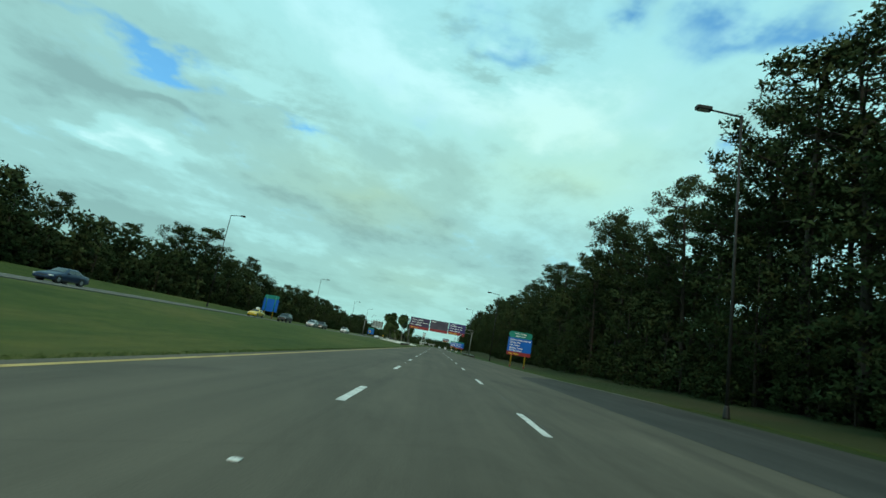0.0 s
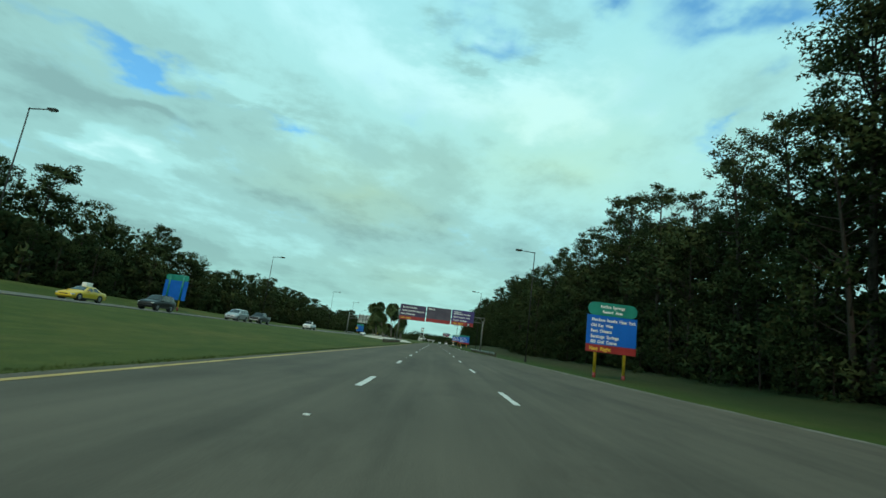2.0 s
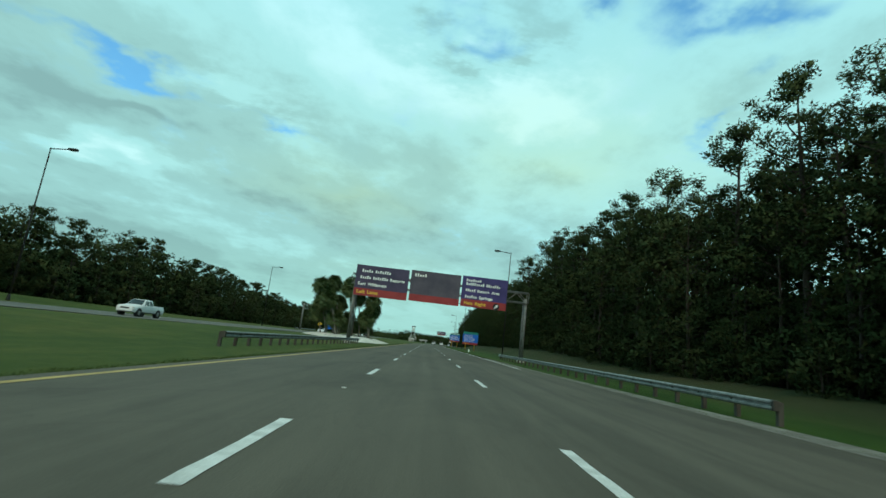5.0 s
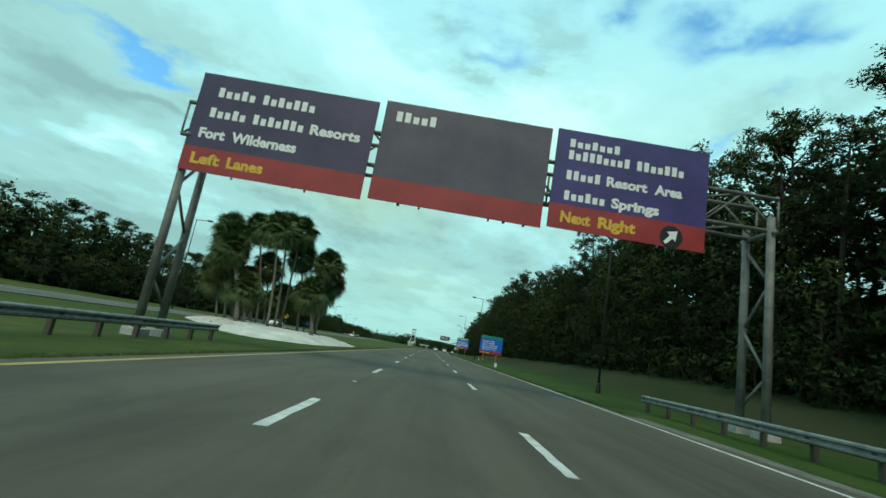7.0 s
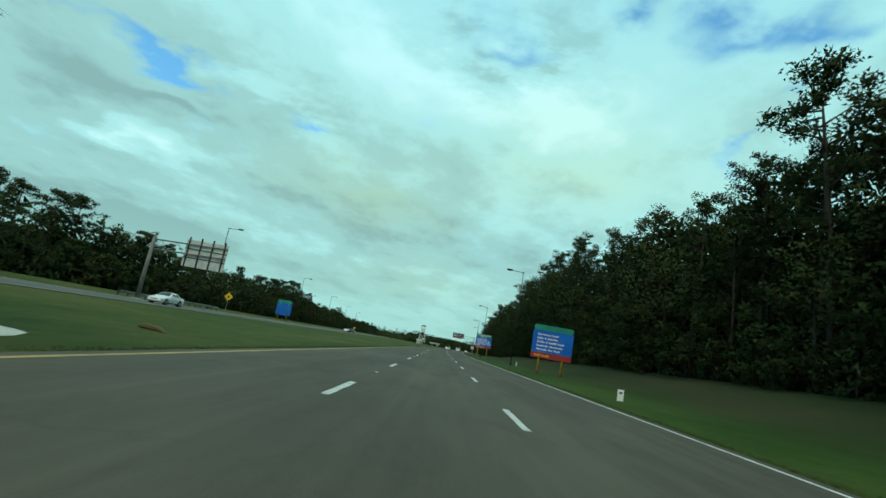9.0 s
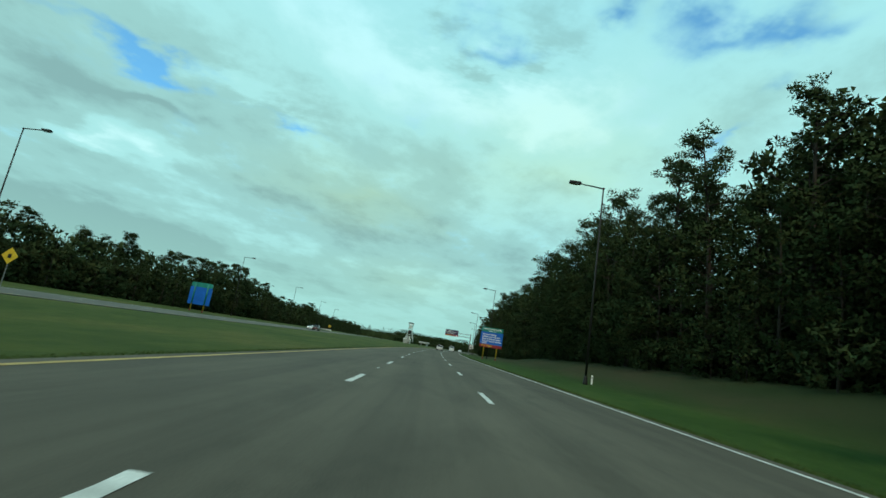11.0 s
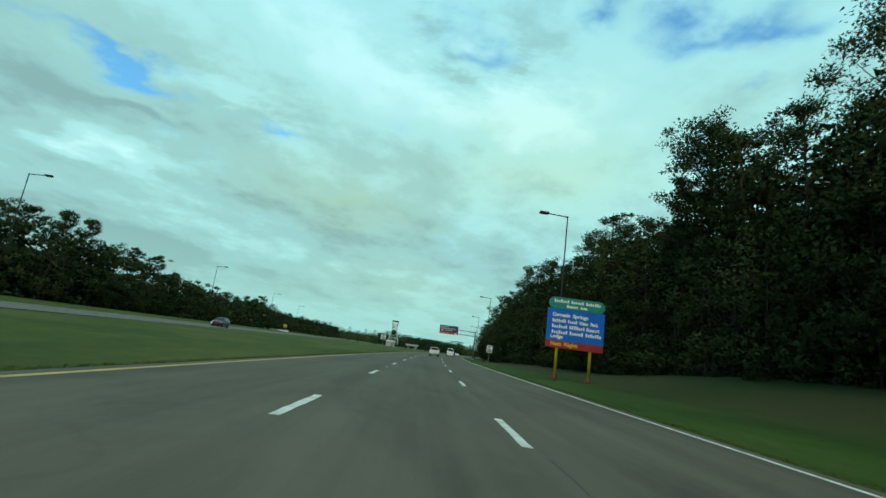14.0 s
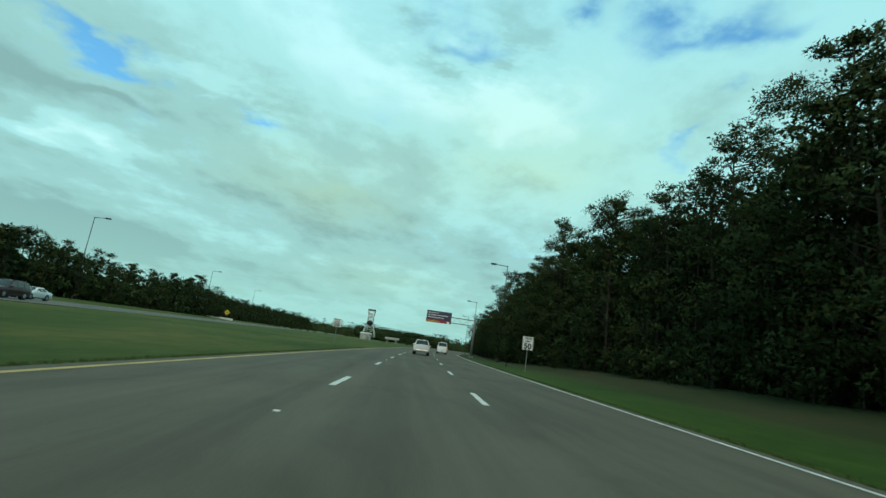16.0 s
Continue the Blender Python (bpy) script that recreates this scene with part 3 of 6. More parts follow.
def sand_level(x, y):
    d = math.hypot((x - SAND_MID.x) / 8.6, (y - SAND_MID.y) / 11.5)
    return level(x, y) + 0.02 + 0.8 * max(0.0, 1 - d ** 2.2)


# ---- poles, lamps ----


def street_lamp(height, arm, label):
    r = root("street_lamp", Matrix(), label, "street lamp", "street lamps")
    tube_part("pole", [(0, 0, 0), (0, 0, height * 0.5), (0, 0, height)], [0.095, 0.078, 0.058], LAMP_STEEL, r, 12)
    tube_part("base_cover", [(0, 0, 0), (0, 0, 0.1), (0, 0, 0.55), (0, 0, 0.62)], [0.2, 0.19, 0.14, 0.11], LAMP_STEEL, r, 12)
    tube_part("arm", [(0.1, 0, height - 0.12), (-arm * 0.5, 0, height - 0.04), (-arm, 0, height + 0.02)], [0.06, 0.055, 0.05], LAMP_STEEL, r, 10)
    head = part("lamp_head", box(0.95, 0.42, 0.24, (-arm - 0.42, 0, height + 0.05), 0.06), LAMP_STEEL, r)
    part("lens", box(0.6, 0.3, 0.05, (-arm - 0.46, 0, height - 0.085), 0.02), LENS, head, "pale glass lens")
    return r


lamp = street_lamp(15.9, 1.95, "tall dark bronze street lamp with one arm, standing on grass")
lamp.matrix_basis = pose(13.2, 114.5, level(13.2, 114.5))
for y in (288.6, 363.5, 440.5, 505, 572, 640):
    copy_thing(lamp, pose(12.6, y, level(12.6, y)))
for x, y, tall in ((16.3, 26.0, 1.14), (12.9, 196, 1.13), (-43.6, 91, 1.14), (-42.0, 163.5, 1.03), (-43.2, 243, 0.99), (-44.0, 298, 1.0), (-48.0, 378, 0.98), (-50.3, 454, 0.97), (-51.5, 528, 0.95), (-52, 592, 0.92)):
    ob = copy_thing(lamp, Matrix())
    ob.matrix_basis = pose(x, y, level(x, y), 0, 0, 180 if x < 0 else 0) @ Matrix.Diagonal((1, 1, tall, 1))

# ---- guard rails ----


def guard_rail(x, y0, y1, face):
    """W-beam on posts; face is +1 or -1, the side towards traffic."""
    r = root("guard_rail", pose(x, y0, level(x, y0)), "galvanised steel guard rail on short posts beside the road", "guard rail")
    prof = [(0.0, 0.42), (0.075, 0.46), (0.08, 0.51), (0.01, 0.555), (0.01, 0.595), (0.08, 0.64), (0.075, 0.69), (0.0, 0.73)]
    length = y1 - y0
    n = max(2, round(length / 3.8))
    for k in range(n):
        a, b = length * k / n, length * (k + 1) / n + 0.12
        vs, fs = [], []
        for y, off in ((a, 0.0), (b, 0.004)):
            for px_, pz in prof:
                vs.append((face * (px_ + 0.1 + off), y, pz))
            for px_, pz in prof:
                vs.append((face * (px_ + 0.092 + off), y, pz))
        m = len(prof)
        for i in range(m - 1):
            fs += [(i, i + 1, 2 * m + i + 1, 2 * m + i), (m + i, 3 * m + i, 3 * m + i + 1, m + i + 1)]
        fs += [(0, 2 * m, 3 * m, m), (m - 1, 2 * m - 1, 4 * m - 1, 3 * m - 1)]
        part("beam", mesh_of("beam", vs, fs), GALV, r)
    for k in range(2 * n + 1):
        y = length * k / (2 * n)
        part("post", box(0.15, 0.15, 0.95, (-face * 0.09, y, 0.21), 0.01), WOOD_POST, r)
        part("block", box(0.16, 0.14, 0.3, (face * 0.05, y, 0.575), 0.01), WOOD_POST, r)
    # rounded end piece
    vs, fs = [], []
    for k in range(7):
        w = math.pi * k / 6
        for z in (0.44, 0.72):
            vs.append((face * (0.1 - 0.12 * (1 - math.cos(w)) + 0.03 * math.sin(w)), length + 0.12 + 0.14 * math.sin(w), z))
    for k in range(6):
        fs.append((2 * k, 2 * k + 2, 2 * k + 3, 2 * k + 1))
    part("end_cap", mesh_of("end_cap", vs, fs, True), GALV, r)
    return r


guard_rail(-9.35, 137.0, 182.5, 1)
guard_rail(10.6, 128.0, 183.0, -1)
guard_rail(-41.3, 268.0, 296.0, 1)

# ---- overhead gantry ----


def gantry():
    y0, xl, xr = 178.0, -10.45, 13.05
    r = root("sign_gantry", pose(0.009, y0, 0.032) @ Matrix.Diagonal((0.974, 1, 0.974, 1)), "grey steel sign gantry spanning the carriageway", "sign gantry")
    gl, gr = level(xl, y0), level(xr, y0)
    for x, g in ((xl, gl), (xr, gr)):
        for dy in (0.0, 1.5):
            tube_part("column", [(x, dy, g - 0.2), (x, dy, 8.5)], [0.165, 0.15], POST_GREY, r, 14)
            part("footing", box(0.7, 0.7, 0.35, (x, dy, g + 0.08), 0.03), CONCRETE, r)
        for a, b in (((0.0, 2.2), (1.5, 4.0)), ((1.5, 4.0), (0.0, 5.8)), ((0.0, 5.8), (1.5, 7.4)), ((1.5, 0.9), (0.0, 2.2))):
            tube_part("brace", [(x, a[0], a[1]), (x, b[0], b[1])], [0.06, 0.06], POST_GREY, r, 8)
        tube_part("cap_beam", [(x, -0.25, 7.85), (x, 1.75, 7.85)], [0.1, 0.1], POST_GREY, r, 8)
    x0, x1 = xl - 0.5, xr + 0.35
    for dy in (0.1, 1.4):
        for z in (7.95, 9.35):
            tube_part("chord", [(x0, dy, z), (x1, dy, z)], [0.085, 0.085], POST_GREY, r, 10)
    n = 16
    for k in range(n):
        a, b = x0 + (x1 - x0) * k / n, x0 + (x1 - x0) * (k + 1) / n
        za, zb = (7.95, 9.35) if k % 2 == 0 else (9.35, 7.95)
        for dy in (0.1, 1.4):
            tube_part("web", [(a, dy, za), (b, dy, zb)], [0.045, 0.045], POST_GREY, r, 6)
        for z in (7.95, 9.35):
            tube_part("web", [(a, 0.1, z), (b, 1.4, z)] if k % 2 else [(a, 1.4, z), (b, 0.1, z)], [0.04, 0.04], POST_GREY, r, 6)
    for k in range(9):
        x = x0 + (x1 - x0) * k / 8
        for dy in (0.1, 1.4):
            tube_part("upright", [(x, dy, 7.95), (x, dy, 9.35)], [0.045, 0.045], POST_GREY, r, 6)
    for x in (-9.6, -6.0, -4.2, -1.8, 2.4, 3.2, 5.4, 8.9):
        part("hanger", box(0.1, 0.1, 4.2, (x, -0.06, 8.5), 0.01), GALV, r)
    return y0


GANTRY_Y = gantry()


def sign_line_at(parent, x, z, height, segments, mat, width, y):
    before = set(parent.children)
    sign_line(parent, x, z, height, segments, mat, width)
    for ob in parent.children:
        if ob not in before:
            ob.location.y = y


def gantry_sign(x0, x1, z0, z1, face, lines, band_line, label, arrow=False, band_h=1.02):
    x0, x1 = (0.009 + 0.974 * v for v in (x0, x1))
    z0, z1 = (0.032 + 0.974 * v for v in (z0, z1))
    w, h = (x1 - x0) / 0.955, (z1 - z0) / 0.955
    r = root("overhead_sign", pose(x0, GANTRY_Y - 0.2, z0, 0, 0.3, 0) @ Matrix.Scale(0.955, 4), label, "road sign", "overhead signs")
    part("panel", box(w, 0.06, h - band_h, (w / 2, 0, band_h + (h - band_h) / 2)), face, r)
    band = part("band", box(w, 0.06, band_h, (w / 2, 0, band_h / 2)), SIGN_RED, r, "red lower band")
    for k in range(int(w / 0.6) + 1):
        part("back_rib", box(0.05, 0.08, h - 0.1, (min(w - 0.05, 0.05 + 0.6 * k), 0.07, h / 2)), SIGN_BACK, r)
    for seg, x, z, hh, wd in lines:
        sign_line_at(r, x, z, hh, seg, SIGN_WHITE, wd, -0.031)
    if band_line:
        seg, x, z, hh, wd = band_line
        sign_line_at(r, x, z, hh, seg, LETTER_YELLOW, wd, -0.031)
    if arrow:
        vs, fs = tube([(w - 1.35, -0.04, 0.42), (w - 1.35, -0.02, 0.42)], [0.46, 0.46], 28)
        disc = part("arrow_disc", mesh_of("arrow_disc", vs, fs), SIGN_BLACK, r, "round black field")
        a = [(-0.30, -0.22), (-0.20, -0.32), (0.06, -0.06), (0.17, -0.17), (0.24, 0.28), (-0.19, 0.19), (-0.06, 0.06)]
        vs = [(w - 1.35 + x, -0.046, 0.42 + z) for x, z in a] + [(w - 1.35 + x, -0.041, 0.42 + z) for x, z in a]
        m = len(a)
        fs = [tuple(range(m)), tuple(range(2 * m - 1, m - 1, -1))] + [(k, (k + 1) % m, m + (k + 1) % m, m + k) for k in range(m)]
        part("arrow", mesh_of("arrow", vs, fs), SIGN_WHITE, disc, "white arrow up to the right")
    for k in range(2):
        vs, fs = tube([(w * (0.3 + 0.4 * k), -0.05, -0.02), (w * (0.3 + 0.4 * k), -0.05, -0.12)], [0.05, 0.04], 8)
        part("bracket", mesh_of("bracket", vs, fs), POST_GREY, r)
    return r


B = lambda s: ("bars", s)
gantry_sign(-10.52, -3.28, 6.40, 10.58, PURPLE,
            [([B("10010"), B("1010110")], 0.75, 3.28, 0.42, 4.1), ([B("10010"), B("1010110"), "Resorts"], 0.62, 2.36, 0.42, 6.35), (["Fort", "Wilderness"], 0.45, 1.45, 0.42, 4.1)],
            (["Left", "Lanes"], 0.4, 0.34, 0.44, 3.0), "purple overhead sign with white lettering and red band")
gantry_sign(-3.0, 3.83, 6.47, 10.68, PURPLE_DUSK, [([B("11001")], 0.45, 3.45, 0.44, 1.75)], None,
            "faded purple overhead sign, mostly blank, with red band", band_h=0.95)
gantry_sign(4.07, 10.28, 6.54, 10.72, VIOLET,
            [([B("1001001")], 0.5, 3.52, 0.36, 2.15), ([B("101110001"), B("1100110")], 0.5, 2.98, 0.4, 4.85), ([B("11001"), "Resort", "Area"], 0.5, 2.1, 0.4, 4.85),
             ([B("100100"), "Springs"], 0.5, 1.22, 0.4, 4.0)],
            (["Next", "Right"], 0.5, 0.3, 0.44, 3.1), "blue-violet overhead sign with white lettering and red band", True)

# ---- post-mounted guide signs ----


def guide_sign(x0, x1, y, z_bottom, cap_h, top, lines, cap_lines, band_line, label, back=False):
    """Board on two yellow posts with a rounded green cap and a red band."""
    xm, w = (x0 + x1) / 2, x1 - x0
    g = level(xm, y)
    r = root("guide_sign", pose(xm, y, g, 0, 0, 180 if back else 0), label, "road sign", "guide signs")
    zb, zt = z_bottom - g, top - g
    band_h = 0.62
    body = part("board", box(w, 0.08, zt - cap_h - zb - band_h, (0, 0, (zb + band_h + zt - cap_h) / 2), 0.01), SIGN_BLUE, r, "blue board")
    part("band", box(w, 0.08, band_h, (0, 0, zb + band_h / 2), 0.01), SIGN_BLUE if back else SIGN_RED, r, "" if back else "red lower band")
    # rounded cap
    cw, rr, pts = w * 0.985, cap_h * 0.46, []
    for cx, cz, a0 in ((cw / 2 - rr, zt - rr, 0), (-cw / 2 + rr, zt - rr, 90), (-cw / 2 + rr, zt - cap_h + rr, 180), (cw / 2 - rr, zt - cap_h + rr, 270)):
        for k in range(6):
            a = radians(a0 + 90 * k / 5)
            pts.append((cx + rr * math.cos(a), cz + rr * math.sin(a)))
    m = len(pts)
    vs = [(x, -0.055, z) for x, z in pts] + [(x, 0.035, z) for x, z in pts]
    fs = [tuple(range(m))[::-1], tuple(range(m, 2 * m))] + [(k, (k + 1) % m, m + (k + 1) % m, m + k) for k in range(m)]
    part("cap_panel", mesh_of("cap_panel", vs, fs), SIGN_GREEN, r, "rounded green cap panel")
    for s in (-1, 1):
        px_ = s * w * 0.29
        post = tube_part("post", [(px_, 0.16, 0.42), (px_, 0.16, zt - 0.25)], [0.13, 0.13], POST_YELLOW, r, 14, "yellow round post")
        tube_part("foot", [(px_, 0.16, -0.3), (px_, 0.16, 0.42)], [0.138, 0.138], POST_RED, post, 14, "red foot of the post")
        if back:
            tube_part("sleeve", [(px_, 0.16, zb), (px_, 0.16, zt - 0.22)], [0.14, 0.14], SIGN_GREEN, post, 14, "green upper length of the post")
        part("clamp_rail", box(0.16, 0.05, zt - zb - 0.3, (px_, 0.065, (zb + zt) / 2)), GALV, r)
    for z in (zb + 0.5, (zb + zt) / 2, zt - cap_h - 0.3):
        part("stiffener", box(w * 0.94, 0.04, 0.08, (0, 0.06, z)), SIGN_BLUE, r)
    for seg, x, z, hh, wd, mat in lines:
        sign_line_at(r, -w / 2 + x, z - g, hh, seg, mat, wd, -0.045)
    for seg, x, z, hh, wd, mat in cap_lines:
        sign_line_at(r, -w / 2 + x, z - g, hh, seg, mat, wd, -0.06)
    if band_line:
        seg, x, z, hh, wd, mat = band_line
        sign_line_at(r, -w / 2 + x, z - g, hh, seg, mat, wd, -0.045)
    return r


W, YL = SIGN_WHITE, LETTER_YELLOW
guide_sign(12.66, 16.85, 85.5, 2.05, 1.1, 6.2,
           [([B("11001000"), B("100010"), "Water", "Park"], 0.35, 4.6, 0.26, 3.75, W), (["Old", "Key", "West"], 0.35, 4.14, 0.26, 1.85, W), (["Port", "Orleans"], 0.35, 3.68, 0.26, 1.8, W),
            (["Saratoga", "Springs"], 0.35, 3.22, 0.26, 2.4, W), ([B("111"), "Golf", "Course"], 0.35, 2.78, 0.26, 2.25, W)],
           [([B("100100"), "Springs"], 1.05, 5.75, 0.24, 2.1, W), (["Resort", "Area"], 1.25, 5.32, 0.24, 1.7, W)],
           (["Next", "Right"], 0.3, 2.2, 0.3, 1.85, YL), "blue guide sign, green cap, red band, yellow posts")
guide_sign(10.72, 15.3, 261.5, 1.88, 0.62, 5.6,
           [([B("10000000"), B("1011")], 0.5, 4.42, 0.2, 2.4, W), ([B("1010"), B("1"), B("1010110")], 0.5, 4.0, 0.2, 2.4, W), ([B("10010"), B("1"), B("10011"), B("1001")], 0.5, 3.58, 0.2, 3.1, W),
            ([B("1001010"), B("10010010")], 0.5, 3.16, 0.2, 3.0, W), ([B("1000010"), B("100"), B("1001")], 0.5, 2.76, 0.2, 2.7, W)],
           [], ([B("1011"), B("10011")], 0.35, 2.06, 0.24, 1.7, YL), "blue guide sign, narrow green cap, red band, yellow posts")
guide_sign(10.22, 15.08, 358.0, 2.78, 0.98, 7.05,
           [(["Coronado", "Springs"], 0.4, 5.42, 0.3, 3.1, W), ([B("1011011"), B("10001"), "Water", "Park"], 0.4, 4.92, 0.28, 3.95, W), ([B("1001001"), B("1111001"), "Resort"], 0.4, 4.44, 0.3, 4.1, W),
            ([B("1001001"), B("100001"), B("1010110")], 0.4, 3.96, 0.3, 4.25, W), (["Lodge"], 0.36, 3.6, 0.28, 1.1, W)],
           [([B("1001001"), B("100001"), B("1010110")], 0.45, 6.6, 0.27, 4.0, W), (["Resort", "Area"], 1.55, 6.22, 0.25, 1.8, W)],
           (["Next", "Right"], 0.4, 2.98, 0.32, 2.35, YL), "blue guide sign, rounded green cap, red band, yellow posts")
guide_sign(-46.3, -42.4, 127.0, 2.75, 1.0, 7.0, [], [], None, "back of a blue guide sign with green cap on yellow posts", True)
guide_sign(-46.9, -42.6, 349.0, 1.95, 0.9, 6.35, [], [], None, "back of a blue guide sign with green cap on yellow posts", True)

# ---- cantilever signs ----


def cantilever(x_pole, y, height, x0, x1, z0, z1, back):
    g = level(x_pole, y)
    r = root("cantilever_sign", pose(x_pole, y, g), "cantilever sign seen from its bare ribbed back, on a grey pole" if back else "purple cantilever sign with white lettering on a grey pole", "road sign")
    tube_part("pole", [(0, 0, -0.3), (0, 0, height)], [0.3, 0.22], POST_GREY, r, 14)
    part("base_plate", box(0.9, 0.9, 0.12, (0, 0, 0.06), 0.02), CONCRETE, r)
    a, b, zb, zt = x0 - x_pole, x1 - x_pole, z0 - g, z1 - g
    far = a if abs(a) > abs(b) else b
    for z in (height - 0.35, height - 1.7):
        tube_part("arm", [(0, 0, z), (far, 0, z + 0.25)], [0.11, 0.08], POST_GREY, r, 10)
    near = b if far == a else a
    for k in range(4):
        u, v = near * k / 4, near * (k + 1) / 4
        tube_part("web", [(u, 0, height - (0.35 if k % 2 else 1.7)), (v, 0, height - (1.7 if k % 2 else 0.35))], [0.04, 0.04], POST_GREY, r, 6)
    w, h = b - a, zt - zb
    dy = 0.22 if back else -0.22
    if back:
        part("panel", box(w, 0.05, h, ((a + b) / 2, dy, (zb + zt) / 2)), SIGN_BACK, r, "pale bare aluminium back of the panel")
        for k in range(4):
            part("rib", box(0.16, 0.14, h + 0.5, (a + w * (0.07 + 0.285 * k), dy - 0.1, (zb + zt) / 2 + 0.1)), LAMP_STEEL, r)
        for z in (0.33, 0.66):
            part("rail", box(w, 0.07, 0.1, ((a + b) / 2, dy - 0.06, zb + h * z)), LAMP_STEEL, r)
    else:
        part("panel", box(w, 0.05, h * 0.76, ((a + b) / 2, dy, zb + h * 0.62)), PURPLE, r, "purple panel")
        part("band", box(w, 0.05, h * 0.24, ((a + b) / 2, dy, zb + h * 0.12)), SIGN_RED, r, "red lower band")
        for k, (pat, wd) in enumerate((("1001001", 0.42), ("1011010110", 0.82), ("10010100", 0.66))):
            sign_line_at(r, a + 0.3, zb + h * (0.8 - 0.2 * k), 0.24, [("bars", pat)], SIGN_WHITE, w * wd, dy - 0.026)
        sign_line_at(r, a + 0.3, zb + 0.2, 0.24, [("bars", "101110110")], LETTER_YELLOW, w * 0.5, dy - 0.026)
        part("arrow_disc", mesh_of("arrow_disc", *tube([(b - 0.7, dy - 0.04, zb + 0.25), (b - 0.7, dy - 0.026, zb + 0.25)], [0.34, 0.34], 20)), SIGN_WHITE, r, "small round white arrow field")
    return r


cantilever(-40.4, 270.5, 8.6, -36.0, -30.2, 5.7, 9.4, True)
cantilever(11.3, 482.0, 9.2, -0.8, 5.4, 7.15, 10.0, False)

# ---- small signs and markers ----


def speed_sign(x, y, zb, zt, w):
    g = level(x, y)
    r = root("speed_limit_sign", pose(x, y, g), "white speed limit sign with black figures on a steel post", "road sign")
    zb, zt = zb - g, zt - g
    part("post", box(0.07, 0.05, zt + 0.1, (0, 0.05, (zt - 0.1) / 2), 0.01), GALV, r)
    part("plate", box(w, 0.02, zt - zb, (0, 0, (zb + zt) / 2), 0.005), SIGN_WHITE, r)
    h = zt - zb
    for body, wd, hh, z in (("SPEED", 0.62, 0.13, 0.78), ("LIMIT", 0.56, 0.13, 0.58), ("50", 0.72, 0.40, 0.10)):
        ob = part("lettering", text_mesh(body, w * wd, h * hh, 0.012), SIGN_BLACK, r)
        ob.location = (-w * wd / 2, 0, zb + h * z)
    t = 0.03
    for sx, sz, x_, z_ in ((w - 0.1, t, 0, zb + 0.06), (w - 0.1, t, 0, zt - 0.06), (t, h - 0.12, -w / 2 + 0.06, (zb + zt) / 2), (t, h - 0.12, w / 2 - 0.06, (zb + zt) / 2)):
        part("border", box(sx, 0.006, sz, (x_, -0.012, z_)), SIGN_BLACK, r)
    return r


speed_sign(10.9, 409, 2.15, 3.45, 1.06)
speed_sign(-11.7, 430, 2.1, 3.22, 1.12)


def warning_sign(x, y, z, s):
    g = level(x, y)
    r = root("warning_sign", pose(x, y, g), "yellow diamond warning sign on a thin post", "road sign")
    part("post", box(0.08, 0.06, z - g + s * 0.6, (0, 0.05, (z - g + s * 0.6) / 2), 0.01), GALV, r)
    rot = pose(0, 0, 0, 0, 45, 0)
    part("plate", box(s, 0.02, s, (0, 0, z - g), 0.004, rot), SIGN_YELLOW, r)
    part("symbol", box(s * 0.3, 0.008, s * 0.34, (0, -0.014, z - g - 0.02), 0.003), SIGN_BLACK, r, "black symbol")
    return r


warning_sign(-40.2, 297, 3.3, 1.15)
warning_sign(-44.0, 528, 3.0, 1.3)


def marker(x, y, h, w, mat, label):
    r = root("roadside_marker", pose(x, y, level(x, y) - 0.02), label, "marker post")
    part("plate", box(w, 0.05, h, (0, 0, h / 2), 0.012), mat, r)
    part("tab", box(w * 0.5, 0.008, h * 0.16, (0, -0.03, h * 0.72), 0.002), POST_GREY, r)
    return r


marker(10.4, 232.5, 0.62, 0.34, SIGN_WHITE, "short white marker plate standing in the grass")
marker(14.0, 291.3, 0.75, 0.14, SIGN_WHITE, "slim white marker post beside a lamp base")
marker(-40.5, 48.0, 0.9, 0.2, SIGN_WHITE, "slim white marker post standing in the grass")
marker(10.8, 420.0, 0.5, 0.16, LAMP_STEEL, "short dark marker post standing in the grass")

# ---- vehicles ----


def loft(stations, closed=True):
    """Skin through cross-sections of equal count; each a list of (x, y, z)."""
    m = len(stations[0])
    vs = [p for s in stations for p in s]
    fs = []
    for i in range(len(stations) - 1):
        for k in range(m - (0 if closed else 1)):
            k2 = (k + 1) % m
            fs.append((i * m + k, (i + 1) * m + k, (i + 1) * m + k2, i * m + k2))
    fs += [tuple(range(m)), tuple(range((len(stations) - 1) * m, len(stations) * m))[::-1]]
    return vs, fs


